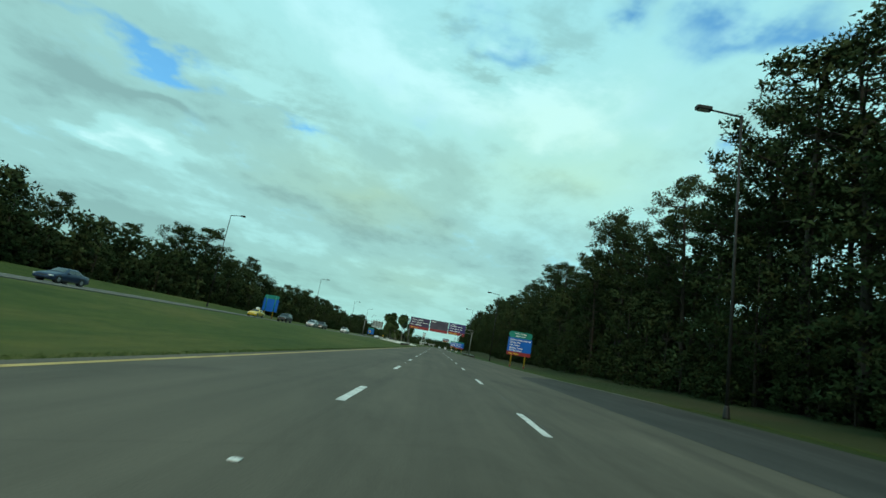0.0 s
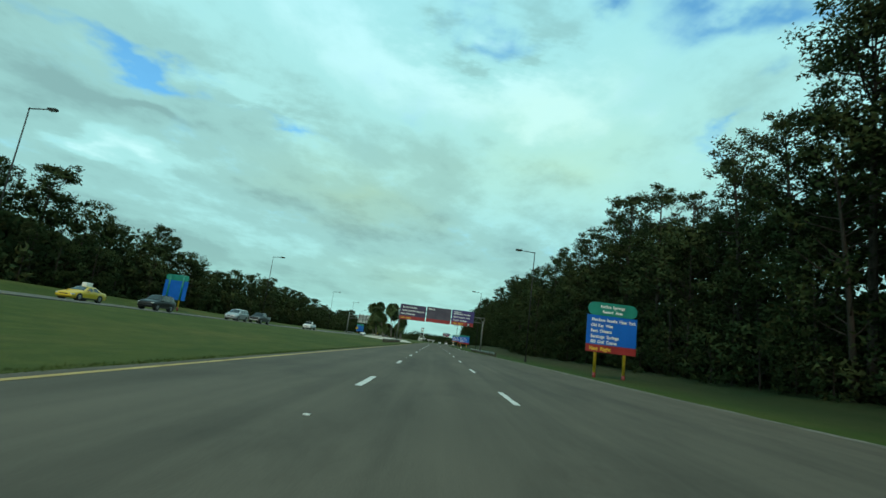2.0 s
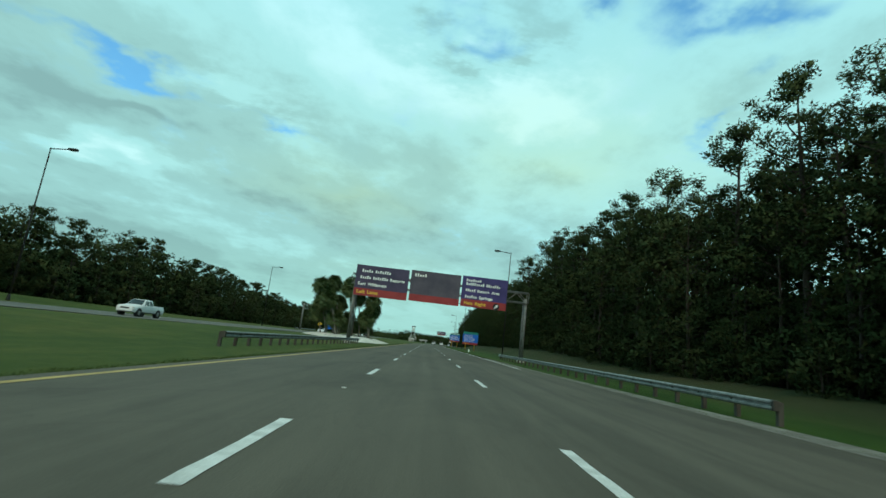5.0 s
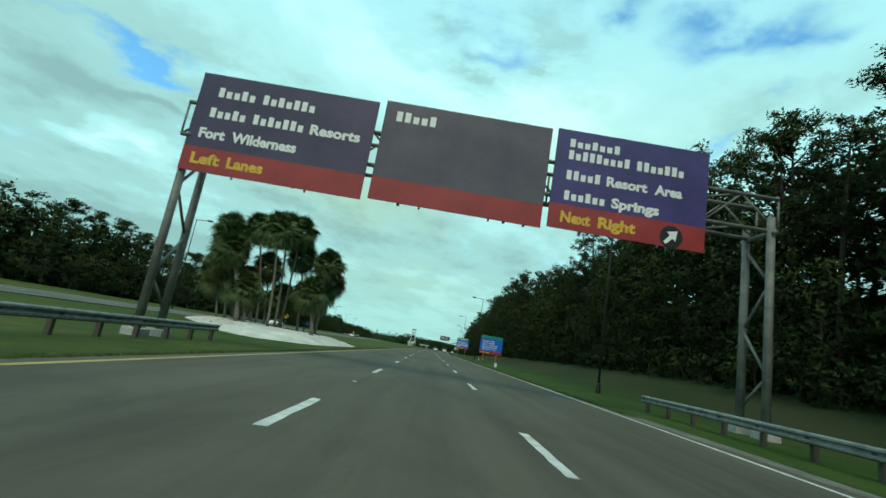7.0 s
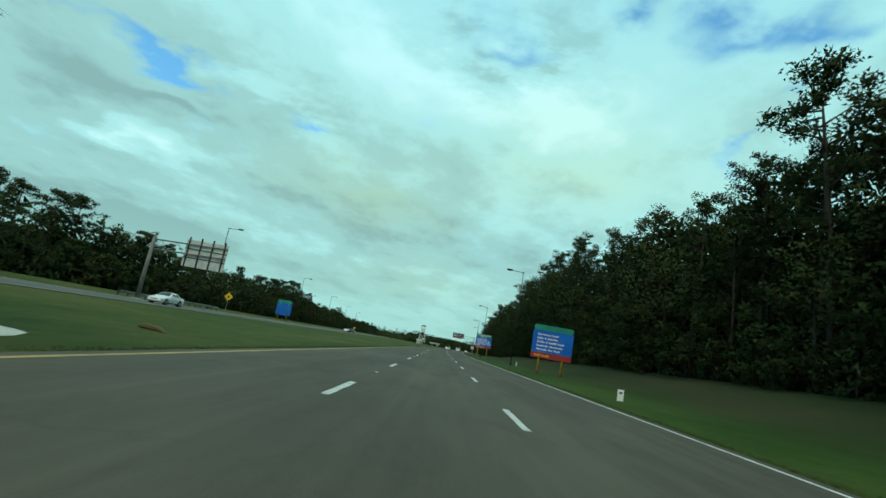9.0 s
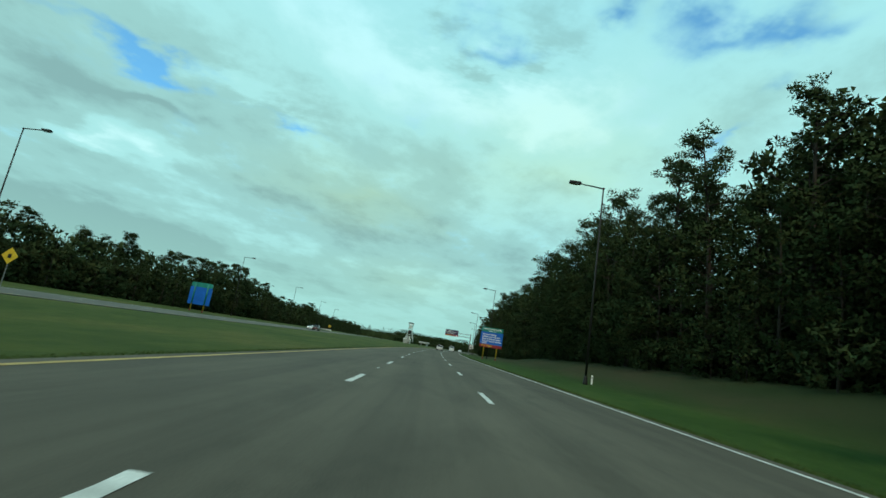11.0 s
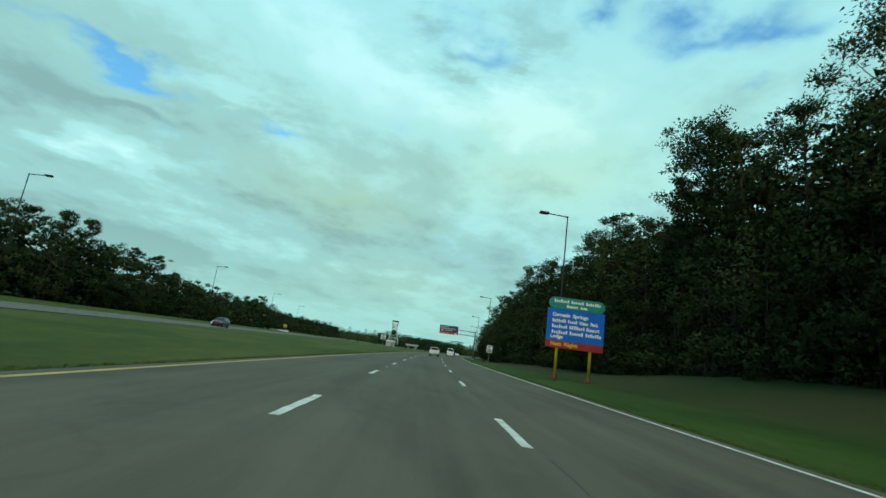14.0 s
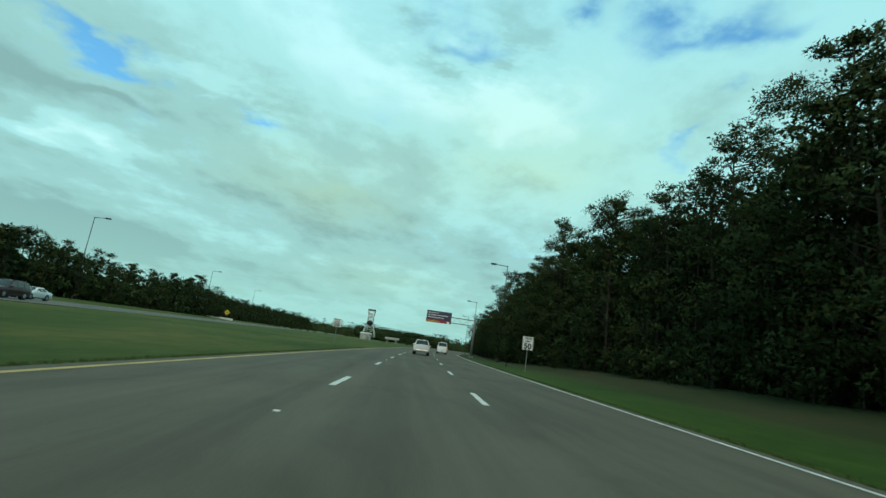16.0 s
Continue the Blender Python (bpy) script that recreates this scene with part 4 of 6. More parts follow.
CAR = {
    # stations along the length from the front: y, half width factor, sill, belt and top heights, roof width factor
    "sedan": dict(l=4.85, w=1.83, r=0.33, wheels=(0.93, 3.75), front=(3, 4), rear=(5, 6), tail=0.2,
                  st=[(0.0, 0.72, 0.36, 0.54, 0.60, 0.64), (0.1, 0.86, 0.24, 0.64, 0.70, 0.76), (0.6, 0.98, 0.2, 0.76, 0.82, 0.84), (1.45, 1.0, 0.2, 0.9, 0.97, 0.85), (2.25, 1.0, 0.2, 0.93, 1.42, 0.66),
                      (3.35, 1.0, 0.2, 0.95, 1.43, 0.66), (4.15, 0.98, 0.22, 0.95, 1.04, 0.80), (4.7, 0.92, 0.28, 0.92, 1.0, 0.78), (4.85, 0.84, 0.36, 0.72, 0.78, 0.72)],
                  panes=[(1.78, 2.72, 2.3, 2.72), (2.8, 3.72, 2.8, 3.34)]),
    "suv": dict(l=4.7, w=1.88, r=0.37, wheels=(0.9, 3.68), front=(3, 4), rear=(6, 7), tail=0.34,
                st=[(0.0, 0.76, 0.44, 0.74, 0.82, 0.70), (0.1, 0.88, 0.32, 0.86, 0.94, 0.78), (0.5, 0.98, 0.3, 0.96, 1.03, 0.84), (1.2, 1.0, 0.3, 1.06, 1.13, 0.86), (1.95, 1.0, 0.3, 1.08, 1.70, 0.70),
                    (3.0, 1.0, 0.3, 1.1, 1.75, 0.71), (4.25, 0.99, 0.3, 1.12, 1.70, 0.70), (4.6, 0.95, 0.34, 1.12, 1.2, 0.82), (4.7, 0.9, 0.42, 0.95, 1.02, 0.78)],
                panes=[(1.5, 2.45, 2.0, 2.45), (2.53, 3.45, 2.53, 3.45), (3.53, 4.34, 3.53, 4.2)]),
    "minivan": dict(l=5.05, w=1.96, r=0.35, wheels=(0.98, 4.0), front=(3, 4), rear=(6, 7), tail=0.4,
                    st=[(0.0, 0.74, 0.40, 0.62, 0.68, 0.66), (0.1, 0.87, 0.27, 0.76, 0.82, 0.76), (0.45, 0.97, 0.23, 0.88, 0.95, 0.84), (1.0, 1.0, 0.23, 1.0, 1.09, 0.87), (2.05, 1.0, 0.23, 1.06, 1.70, 0.73),
                        (3.3, 1.0, 0.23, 1.08, 1.79, 0.75), (4.62, 0.99, 0.24, 1.1, 1.74, 0.74), (4.95, 0.95, 0.3, 1.08, 1.16, 0.86), (5.05, 0.9, 0.4, 0.92, 0.98, 0.82)],
                    panes=[(1.42, 2.62, 2.1, 2.62), (2.7, 3.72, 2.7, 3.72), (3.8, 4.7, 3.8, 4.56)]),
    "pickup": dict(l=5.8, w=2.0, r=0.41, wheels=(1.0, 4.6), front=(3, 4), rear=(5, 6), tail=0.4,
                   st=[(0.0, 0.82, 0.52, 0.86, 0.96, 0.76), (0.1, 0.92, 0.42, 0.98, 1.08, 0.82), (0.6, 0.99, 0.4, 1.06, 1.14, 0.86), (1.5, 1.0, 0.4, 1.14, 1.21, 0.87), (2.2, 1.0, 0.4, 1.16, 1.84, 0.72),
                       (3.55, 1.0, 0.4, 1.18, 1.86, 0.72), (3.72, 1.0, 0.4, 1.18, 1.24, 0.88), (5.66, 1.0, 0.42, 1.18, 1.24, 0.88), (5.8, 0.95, 0.5, 1.1, 1.16, 0.86)],
                   panes=[(1.86, 2.75, 2.3, 2.75), (2.84, 3.5, 2.84, 3.42)]),
    "van": dict(l=5.6, w=2.05, r=0.37, wheels=(1.0, 4.4), front=(3, 4), rear=(5, 6), tail=0.5,
                st=[(0.0, 0.78, 0.44, 0.9, 0.98, 0.70), (0.1, 0.9, 0.34, 1.02, 1.1, 0.8), (0.4, 0.98, 0.32, 1.16, 1.24, 0.84), (0.8, 1.0, 0.32, 1.28, 1.36, 0.87), (1.55, 1.0, 0.32, 1.34, 2.3, 0.8),
                    (5.3, 1.0, 0.34, 1.36, 2.34, 0.8), (5.5, 0.98, 0.36, 1.34, 1.42, 0.86), (5.6, 0.95, 0.42, 1.1, 1.2, 0.84)],
                panes=[(1.2, 2.1, 1.6, 2.1), (2.2, 3.6, 2.2, 3.6), (3.7, 5.2, 3.7, 5.2)]),
}


def vehicle(kind, name, colour, label, at, heading, roof_sign=False, face=None):
    """A road vehicle; its front faces -y before the heading turns it."""
    c = CAR[kind]
    r = root(name, at @ pose(0, 0, 0, 0, 0, heading), label, "car" if kind in ("sedan", "suv", "minivan") else ("pickup truck" if kind == "pickup" else "van"))
    half, mid, st = c["w"] / 2, c["l"] / 2, c["st"]

    def ring(y, f, zs, zb, zt, hr):
        hw, hr = half * f, half * hr
        h = [(hw * 0.93, zs), (hw * 0.985, zs + 0.12), (hw, zs + (zb - zs) * 0.6), (hw * 0.965, zb), (hr, zt - 0.05), (hr * 0.86, zt - 0.005), (hr * 0.5, zt + 0.015)]
        return [(x, y - mid, z) for x, z in h] + [(0, y - mid, zt + 0.022)] + [(-x, y - mid, z) for x, z in h[::-1]]

    def between(y):
        k = max(i for i in range(len(st) - 1) if st[i][0] <= y)
        t = (y - st[k][0]) / (st[k + 1][0] - st[k][0])
        return [tuple(p + (q - p) * t for p, q in zip(a, b)) for a, b in zip(ring(*st[k]), ring(*st[k + 1]))]

    vs, fs = loft([ring(*q) for q in st])
    part("body", mesh_of("body", vs, fs, True), colour, r)

    def pane(name, quads, lift):
        """A slightly proud sheet of glass through two rows of points."""
        n = len(quads[0])
        v = [tuple(p[i] + lift[i] for i in range(3)) for row in quads for p in row] + [tuple(p[i] - lift[i] for i in range(3)) for row in quads for p in row]
        f = [(k, k + 1, n + k + 1, n + k) for k in range(n - 1)] + [(2 * n + k + 1, 2 * n + k, 3 * n + k, 3 * n + k + 1) for k in range(n - 1)]
        part(name, mesh_of(name, v, f), DARK_GLASS, r, "dark tinted glass")

    def sloped(name, ka, kb, lift):
        ya, yb = st[ka][0], st[kb][0]
        rows = []
        for t in (0.1, 0.92):
            p = between(ya + (yb - ya) * t)[4:11]
            rows.append([(q[0] * 0.93, q[1], q[2]) for q in p])
        pane(name, rows, lift)

    sloped("windshield", *c["front"], (0, -0.012, 0.016))
    sloped("rear_window", *c["rear"], (0, 0.014, 0.008))
    for s in (-1, 1):
        for y0b, y1b, y0t, y1t in c["panes"]:
            rows = []
            for f, ya, yb in ((0.1, y0b, y1b), (0.88, y0t, y1t)):
                row = []
                for y in (ya, yb):
                    p = between(y)
                    a, b = p[3], p[4]
                    row.append((s * (a[0] + (b[0] - a[0]) * f), y - mid, a[2] + (b[2] - a[2]) * f))
                rows.append(row)
            pane("side_window", rows, (s * 0.012, 0, 0.003))
        zb = between(c["panes"][0][0])[3][2]
        part("mirror", box(0.2, 0.12, 0.15, (s * (half + 0.07), c["panes"][0][0] + 0.12 - mid, zb + 0.06), 0.04), colour, r)
        y1, f1, za, zbelt = st[1][:4]
        part("headlight", box(0.36, 0.34, 0.15, (s * half * 0.72, 0.2 - mid, zbelt - 0.06), 0.06), HEAD_GLASS, r, "clear headlight glass")
        part("tail_light", box(0.16, 0.12, c["tail"], (s * half * 0.82, mid - 0.09, st[-1][3] - 0.06), 0.03), TAIL_GLASS, r, "red tail light")
        part("sill", box(0.05, c["wheels"][1] - c["wheels"][0] - 0.8, 0.12, (s * half * 0.97, (c["wheels"][0] + c["wheels"][1]) / 2 - mid, st[4][2] + 0.06), 0.02), BLACK_TRIM, r, "dark sill")
        for y in c["wheels"]:
            rr, wd = c["r"], 0.22
            part("wheel_arch", mesh_of("wheel_arch", *tube([(s * (half - 0.3), y - mid, rr + 0.02), (s * (half + 0.006), y - mid, rr + 0.02)], [rr * 1.17, rr * 1.17], 20)), BLACK_TRIM, r, "dark wheel arch")
            tyre = Bag()
            prof = [(-wd / 2, rr * 0.62), (-wd / 2, rr * 0.92), (-wd * 0.36, rr), (wd * 0.36, rr), (wd / 2, rr * 0.92), (wd / 2, rr * 0.62)]
            n = 20
            for k in range(n):
                a = 2 * math.pi * k / n
                tyre.v += [(s * (half - 0.085) + px_, y - mid + q * math.cos(a), rr + q * math.sin(a)) for px_, q in prof]
            for k in range(n):
                k2 = (k + 1) % n
                for i in range(5):
                    tyre.f.append((k * 6 + i, k2 * 6 + i, k2 * 6 + i + 1, k * 6 + i + 1))
            wheel = part("wheel", tyre.mesh("wheel", True), RUBBER, r, "black tyre")
            rim = part("rim", mesh_of("rim", *tube([(s * (half - 0.14), y - mid, rr), (s * (half + 0.005), y - mid, rr), (s * (half + 0.018), y - mid, rr)], [rr * 0.64, rr * 0.64, rr * 0.5], 16), True), RIM, wheel, "silver rim")
    z0, zb0 = st[0][2], st[0][3]
    part("bumper", box(c["w"] * 0.84, 0.2, 0.2, (0, -mid + 0.05, z0 + 0.04), 0.07), face or colour, r)
    part("grille", box(c["w"] * 0.46, 0.06, 0.17, (0, -mid + 0.02, zb0 - 0.04), 0.03), BLACK_TRIM, r, "black grille")
    if face:
        part("grille_surround", box(c["w"] * 0.62, 0.07, 0.3, (0, -mid + 0.035, zb0 - 0.04), 0.05), face, r, "bright chrome surround")
    zr = st[-1][2]
    part("rear_bumper", box(c["w"] * 0.86, 0.2, 0.22, (0, mid - 0.04, zr + 0.06), 0.07), RIM if kind == "pickup" else colour, r)
    part("number_plate", box(0.32, 0.02, 0.16, (0, mid + 0.065, zr + 0.1), 0.005), PLATE, r)
    if kind == "pickup":
        part("bed", box(c["w"] * 0.78, 1.86, 0.05, (0, mid - 1.08, 1.26), 0.01), BLACK_TRIM, r, "dark open load bed")
        for s in (-1, 1):
            part("bed_rail", box(0.1, 1.98, 0.1, (s * half * 0.87, mid - 1.05, 1.26), 0.03), colour, r)
        part("tailgate", box(c["w"] * 0.8, 0.07, 0.5, (0, mid - 0.01, 1.02), 0.03), colour, r)
    if kind in ("suv", "minivan"):
        for s in (-1, 1):
            tube_part("roof_rail", [(s * half * 0.62, st[4][0] + 0.2 - mid, st[4][4] + 0.03), (s * half * 0.64, st[5][0] - mid, st[5][4] + 0.05), (s * half * 0.62, st[6][0] - 0.15 - mid, st[6][4] + 0.03)], [0.02, 0.025, 0.02], BLACK_TRIM, r, 6)
    if roof_sign:
        part("roof_sign", box(0.5, 0.9, 0.42, (0, (st[4][0] + st[5][0]) / 2 - mid, st[4][4] + 0.22), 0.05), SIGN_WHITE, r, "pale advertising box on the roof")
    return r


def on_far(x, y):
    return pose(x, y, far_level(x, y) + 0.03)


BLUE_CAR = paint("dark_blue_paint", (0.012, 0.03, 0.075))
TAXI = paint("yellow_taxi_paint", (0.62, 0.42, 0.02), 0.0)
BLACK_CAR = paint("black_paint", (0.012, 0.012, 0.013))
SILVER_CAR = paint("silver_paint", (0.40, 0.41, 0.42), 0.5)
GREY_CAR = paint("dark_grey_paint", (0.05, 0.052, 0.055), 0.4)
WHITE_CAR = paint("white_paint", (0.72, 0.73, 0.73), 0.0)
RED_CAR = paint("dark_red_paint", (0.05, 0.012, 0.012), 0.3)
vehicle("sedan", "sedan", BLUE_CAR, "dark blue sedan on the opposite carriageway", on_far(-34.9, 43.5), 0)
vehicle("sedan", "taxi", TAXI, "yellow taxi with a pale roof box", on_far(-34.9, 93.0), 0, True)
vehicle("suv", "suv", BLACK_CAR, "black sport utility car on the opposite carriageway", on_far(-31.4, 100), 0)
vehicle("minivan", "minivan", SILVER_CAR, "silver minivan on the opposite carriageway", on_far(-31.2, 122.0), 0)
vehicle("pickup", "pickup_truck", GREY_CAR, "dark grey pickup truck behind a minivan", on_far(-31.2, 132.2), 0, face=RIM)
vehicle("pickup", "pickup_truck", WHITE_CAR, "white pickup truck on the opposite carriageway", on_far(-31.4, 168), 0)
vehicle("sedan", "sedan", WHITE_CAR, "white sedan far off on the opposite carriageway", on_far(-31.6, 262), 0)
vehicle("suv", "suv", RED_CAR, "dark red sport utility car on the opposite carriageway", on_far(-31.4, 411), 0)
vehicle("sedan", "sedan", WHITE_CAR, "white sedan far off on the opposite carriageway", on_far(-34.9, 420), 0)
vehicle("pickup", "pickup_truck", WHITE_CAR, "white pickup truck seen from behind in the middle lane", pose(0.45, 424.5, 0), 180)
vehicle("van", "van", WHITE_CAR, "white van seen from behind in the outer lane", pose(3.9, 466, 0), 180)
vehicle("sedan", "sedan", WHITE_CAR, "white sedan far ahead in the outer lane", pose(4.6, 560, 0), 180)

# ---- trees ----
rng = np.random.default_rng(7)


def unit(n):
    v = rng.normal(size=(n, 3))
    return v / np.linalg.norm(v, axis=1)[:, None]


def foliage(centres, radii, per, length, width, up=0.25, flat=0.75, whole=0.5):
    """Leaf blades that spring outwards round each clump centre; returns verts, faces."""
    c = np.repeat(np.asarray(centres, float), per, axis=0)
    r = np.repeat(np.asarray(radii, float), per)
    d = unit(len(c))
    d[:, 2] = d[:, 2] * flat + up * 0.4
    p = c + d * (r * rng.uniform(0.25, 1.0, len(c)))[:, None] * np.array([1, 1, flat])
    ax = d + unit(len(c)) * 0.8
    ax /= np.linalg.norm(ax, axis=1)[:, None]
    side = np.cross(ax, unit(len(c)))
    side /= np.linalg.norm(side, axis=1)[:, None] + 1e-9
    ln = (length * rng.uniform(0.6, 1.3, len(c)))[:, None]
    wd = (width * rng.uniform(0.7, 1.3, len(c)))[:, None]
    a = p - ax * ln * 0.5 + side * wd * 0.5
    b = p - ax * ln * 0.5 - side * wd * 0.5
    e = p + ax * ln * 0.5
    # blades face outwards, and take the light as part of their clump
    flip = np.sum(np.cross(b - a, e - a) * d, axis=1) < 0
    a[flip], b[flip] = b[flip].copy(), a[flip].copy()
    mid = np.average(np.asarray(centres, float), axis=0)
    out = p - mid
    out /= np.linalg.norm(out, axis=1)[:, None] + 1e-6
    face = np.cross(b - a, e - a)
    face /= np.linalg.norm(face, axis=1)[:, None] + 1e-9
    nrm = d * 0.65 + out * (0.2 + whole) + face * 0.16
    nrm /= np.linalg.norm(nrm, axis=1)[:, None] + 1e-9
    v = np.stack([a, b, e], axis=1).reshape(-1, 3)
    idx = np.arange(len(c)) * 3
    return v, np.stack([idx, idx + 1, idx + 2], axis=1), np.repeat(nrm, 3, axis=0)


def leafy(name, v, f, nrm):
    me = mesh_of(name, v, f, True)
    me.normals_split_custom_set_from_vertices(nrm.astype(np.float32))
    return me


def wood_mesh(h, r0, limbs, bend):
    bag = Bag()
    pts = [(bend[0] * (t ** 2) * h, bend[1] * math.sin(t * 3) * h, h * t) for t in (0, 0.12, 0.3, 0.5, 0.7, 0.86, 1.0)]
    rad = [r0 * 1.25, r0, r0 * 0.86, r0 * 0.7, r0 * 0.5, r0 * 0.3, r0 * 0.08]
    pts[0] = (pts[0][0], pts[0][1], -0.5)
    bag.add(*tube(pts, rad, 8))
    ends = []
    P = [Vector(p) for p in pts]
    for t, az, ln, rise in limbs:
        z = t * h
        k = max(i for i in range(6) if P[i].z <= z + 1e-6)
        q = P[k].lerp(P[k + 1], (z - P[k].z) / (P[k + 1].z - P[k].z))
        d = Vector((math.cos(az), math.sin(az), rise)).normalized()
        m = q + d * ln * 0.55 + Vector((0, 0, 0.06 * ln))
        e = m + Vector((d.x, d.y, d.z + 0.35)).normalized() * ln * 0.5
        bag.add(*tube([q, m, e], [0.25 * r0 + 0.01, 0.16 * r0 + 0.008, 0.01], 4, False))
        ends.append((q, m, e))
    return bag, ends


def pine_meshes(h, crown_from, spread, clumps, per, dense=1.0, blade=(0.29, 0.165)):
    """A tall pine: bare bole, open crown of needle clumps carried on rising limbs."""
    limbs = []
    n = clumps
    for k in range(n):
        t = crown_from + (1 - crown_from) * (k + 0.5) / n
        u = (t - crown_from) / (1 - crown_from)
        ln = spread * (0.35 + 0.9 * math.sin(math.pi * min(1, 0.18 + 0.82 * u)) ** 0.8) * random.uniform(0.5, 1.15)
        limbs.append((t * 0.985, random.uniform(0, 6.28), ln, random.uniform(0.05, 0.6)))
    for k in range(4):
        limbs.append((crown_from * random.uniform(0.55, 0.95), random.uniform(0, 6.28), spread * random.uniform(0.2, 0.45), 0.2))
    bag, ends = wood_mesh(h, h * 0.0105 + 0.04, limbs, (random.uniform(-0.05, 0.05), random.uniform(-0.012, 0.012)))
    cs, rs = [], []
    for q, m, e in ends[:n]:
        for f in (0.55, 0.8, 1.02):
            p = q.lerp(e, f)
            cs.append(p + Vector((random.gauss(0, 0.4), random.gauss(0, 0.4), random.gauss(0.15, 0.25))))
            rs.append(random.uniform(0.62, 1.12) * dense)
    for _ in range(5):
        cs.append(Vector((random.gauss(0, 0.4), random.gauss(0, 0.4), h * random.uniform(0.95, 1.01))) + Vector((ends[n - 1][0].x, ends[n - 1][0].y, 0)))
        rs.append(0.7)
    return bag.mesh("trunk", True), leafy("crown", *foliage(cs, rs, per, *blade))


def oak_meshes(h, spread, clumps, per, low=0.12, blade=(0.29, 0.175)):
    """A bushy evergreen broadleaf, leafy nearly to the ground."""
    limbs = [(random.uniform(0.2, 0.8), random.uniform(0, 6.28), spread * random.uniform(0.35, 0.65), random.uniform(0.2, 0.8)) for _ in range(clumps // 5)]
    bag, ends = wood_mesh(h * 0.9, h * 0.008 + 0.025, limbs, (random.uniform(-0.08, 0.08), 0.01))
    cs, rs = [], []
    for _ in range(clumps):
        u = random.random()
        z = h * (low + (0.97 - low) * u)
        wv = spread * math.sqrt(max(0.05, 1 - (abs(u - 0.42) / 0.62) ** 2.2)) * random.uniform(0.35, 1.0)
        a = random.uniform(0, 6.28)
        cs.append(Vector((math.cos(a) * wv, math.sin(a) * wv, z)))
        rs.append(random.uniform(0.55, 1.1) * (0.55 + 0.05 * h))
    return bag.mesh("trunk", True), leafy("crown", *foliage(cs, rs, per, *blade, 0.2, 0.8))


def tree_of(meshes, leaf, name, label, category, group):
    r = root(name, Matrix(), label, category, group)
    part("trunk", meshes[0], BARK, r)
    part("crown", meshes[1], leaf, r)
    return r


pines, pine_heights = [], (24, 22.5, 25, 20.5, 23, 18.5, 21.5)
for k, h in enumerate(pine_heights):
    lab = "tall dark pine with bare bole and open tufted crown"
    pines.append((tree_of(pine_meshes(h, (0.52, 0.45, 0.58, 0.4, 0.5, 0.42, 0.36)[k], (3.2, 3.6, 2.9, 3.3, 3.8, 3.0, 3.4)[k], (24, 27, 22, 26, 28, 24, 28)[k], 64, 1.12), NEEDLES, "pine_tree", lab, "tree", "pines in the wood"), h))
dome_pine = (tree_of(pine_meshes(23, 0.6, 4.6, 42, 78, 1.3), NEEDLES, "pine_tree", "tall dark pine with a broad domed crown", "tree", "pines in the wood"), 23)
brown_pine = tree_of(pine_meshes(21, 0.62, 2.4, 16, 20), DRY_NEEDLES, "pine_tree", "pine with thin browning needles among green ones", "tree", "pines in the wood")
oaks = []
for k, (h, s) in enumerate(((11, 3.6), (14, 4.2), (8.5, 3.2), (16, 4.4), (12.5, 3.4))):
    oaks.append((tree_of(oak_meshes(h, s, (75, 100, 60, 120, 80)[k], 50), LEAVES, "oak_tree", "bushy dark evergreen oak at the edge of the wood", "tree", "oaks in the wood"), h))
shrubs = []
for k, (h, s) in enumerate(((2.8, 1.8), (3.8, 2.2), (2.2, 1.6))):
    shrubs.append((tree_of(oak_meshes(h, s, (26, 34, 22)[k], 24, 0.05), LEAVES, "shrub", "dark leafy shrub under the trees", "shrub", "shrubs under the trees"), h))
far_trees = []
for k, h in enumerate((15, 13, 16.5)):
    far_trees.append((tree_of(pine_meshes(h, (0.6, 0.52, 0.66)[k], 2.0, 15, 60, 1.0, (0.30, 0.19)), NEEDLES, "pine_tree", "slender dark pine on the far side of the road", "tree", "pines beyond the far road"), h))
for k, (h, s) in enumerate(((9, 3.6), (11, 4.2), (7, 3.0))):
    far_trees.append((tree_of(oak_meshes(h, s, (42, 54, 34)[k], 62, 0.06, (0.3, 0.19)), LEAVES, "oak_tree", "bushy dark tree on the far side of the road", "tree", "bushy trees beyond the far road"), h))
placed = set()


def plant(source, x, y, scale=1.0, spin=None):
    ob, _ = source
    spin = random.uniform(0, 360) if spin is None else spin
    m = pose(x, y, level(x, y) - 0.05, random.uniform(-1.5, 1.5), random.uniform(-1.5, 1.5), spin)
    m = m @ Matrix.Diagonal((scale * random.uniform(0.92, 1.1), scale * random.uniform(0.92, 1.1), scale, 1))
    if ob.name not in placed:
        placed.add(ob.name)
        ob.matrix_basis = m
        return ob
    c = copy_thing(ob, Matrix())
    c.matrix_basis = m
    return c


# tops of the crowns along the edge of the wood: way along the road, height
CROWNS = [(14, 27), (22, 26.5), (28, 28.2), (33, 28.2), (38, 26.8), (44, 23), (49.5, 24), (55, 22), (61, 20.5), (67, 23), (73, 25.4), (79, 21.8), (86, 21.8), (93, 20), (100, 23.2), (110, 24.6),
          (117, 24.6), (125, 22.4), (131, 21.6), (139, 20.2), (146, 24), (154, 23), (166, 22.5), (177, 24.2), (186, 24.2), (195, 24.0), (203, 24.6), (209, 26), (218, 26.6), (225, 26.6), (237, 25.2), (245, 22),
          (256, 21.5), (268, 23.5), (283, 24.7), (295, 26.6), (302, 26.4), (308, 23.8), (322, 28), (334, 27.8), (348, 22), (355, 23), (361, 25.8), (374, 21), (387, 25), (400, 23.6), (409, 21.8), (424, 23.8), (440, 25.5)]


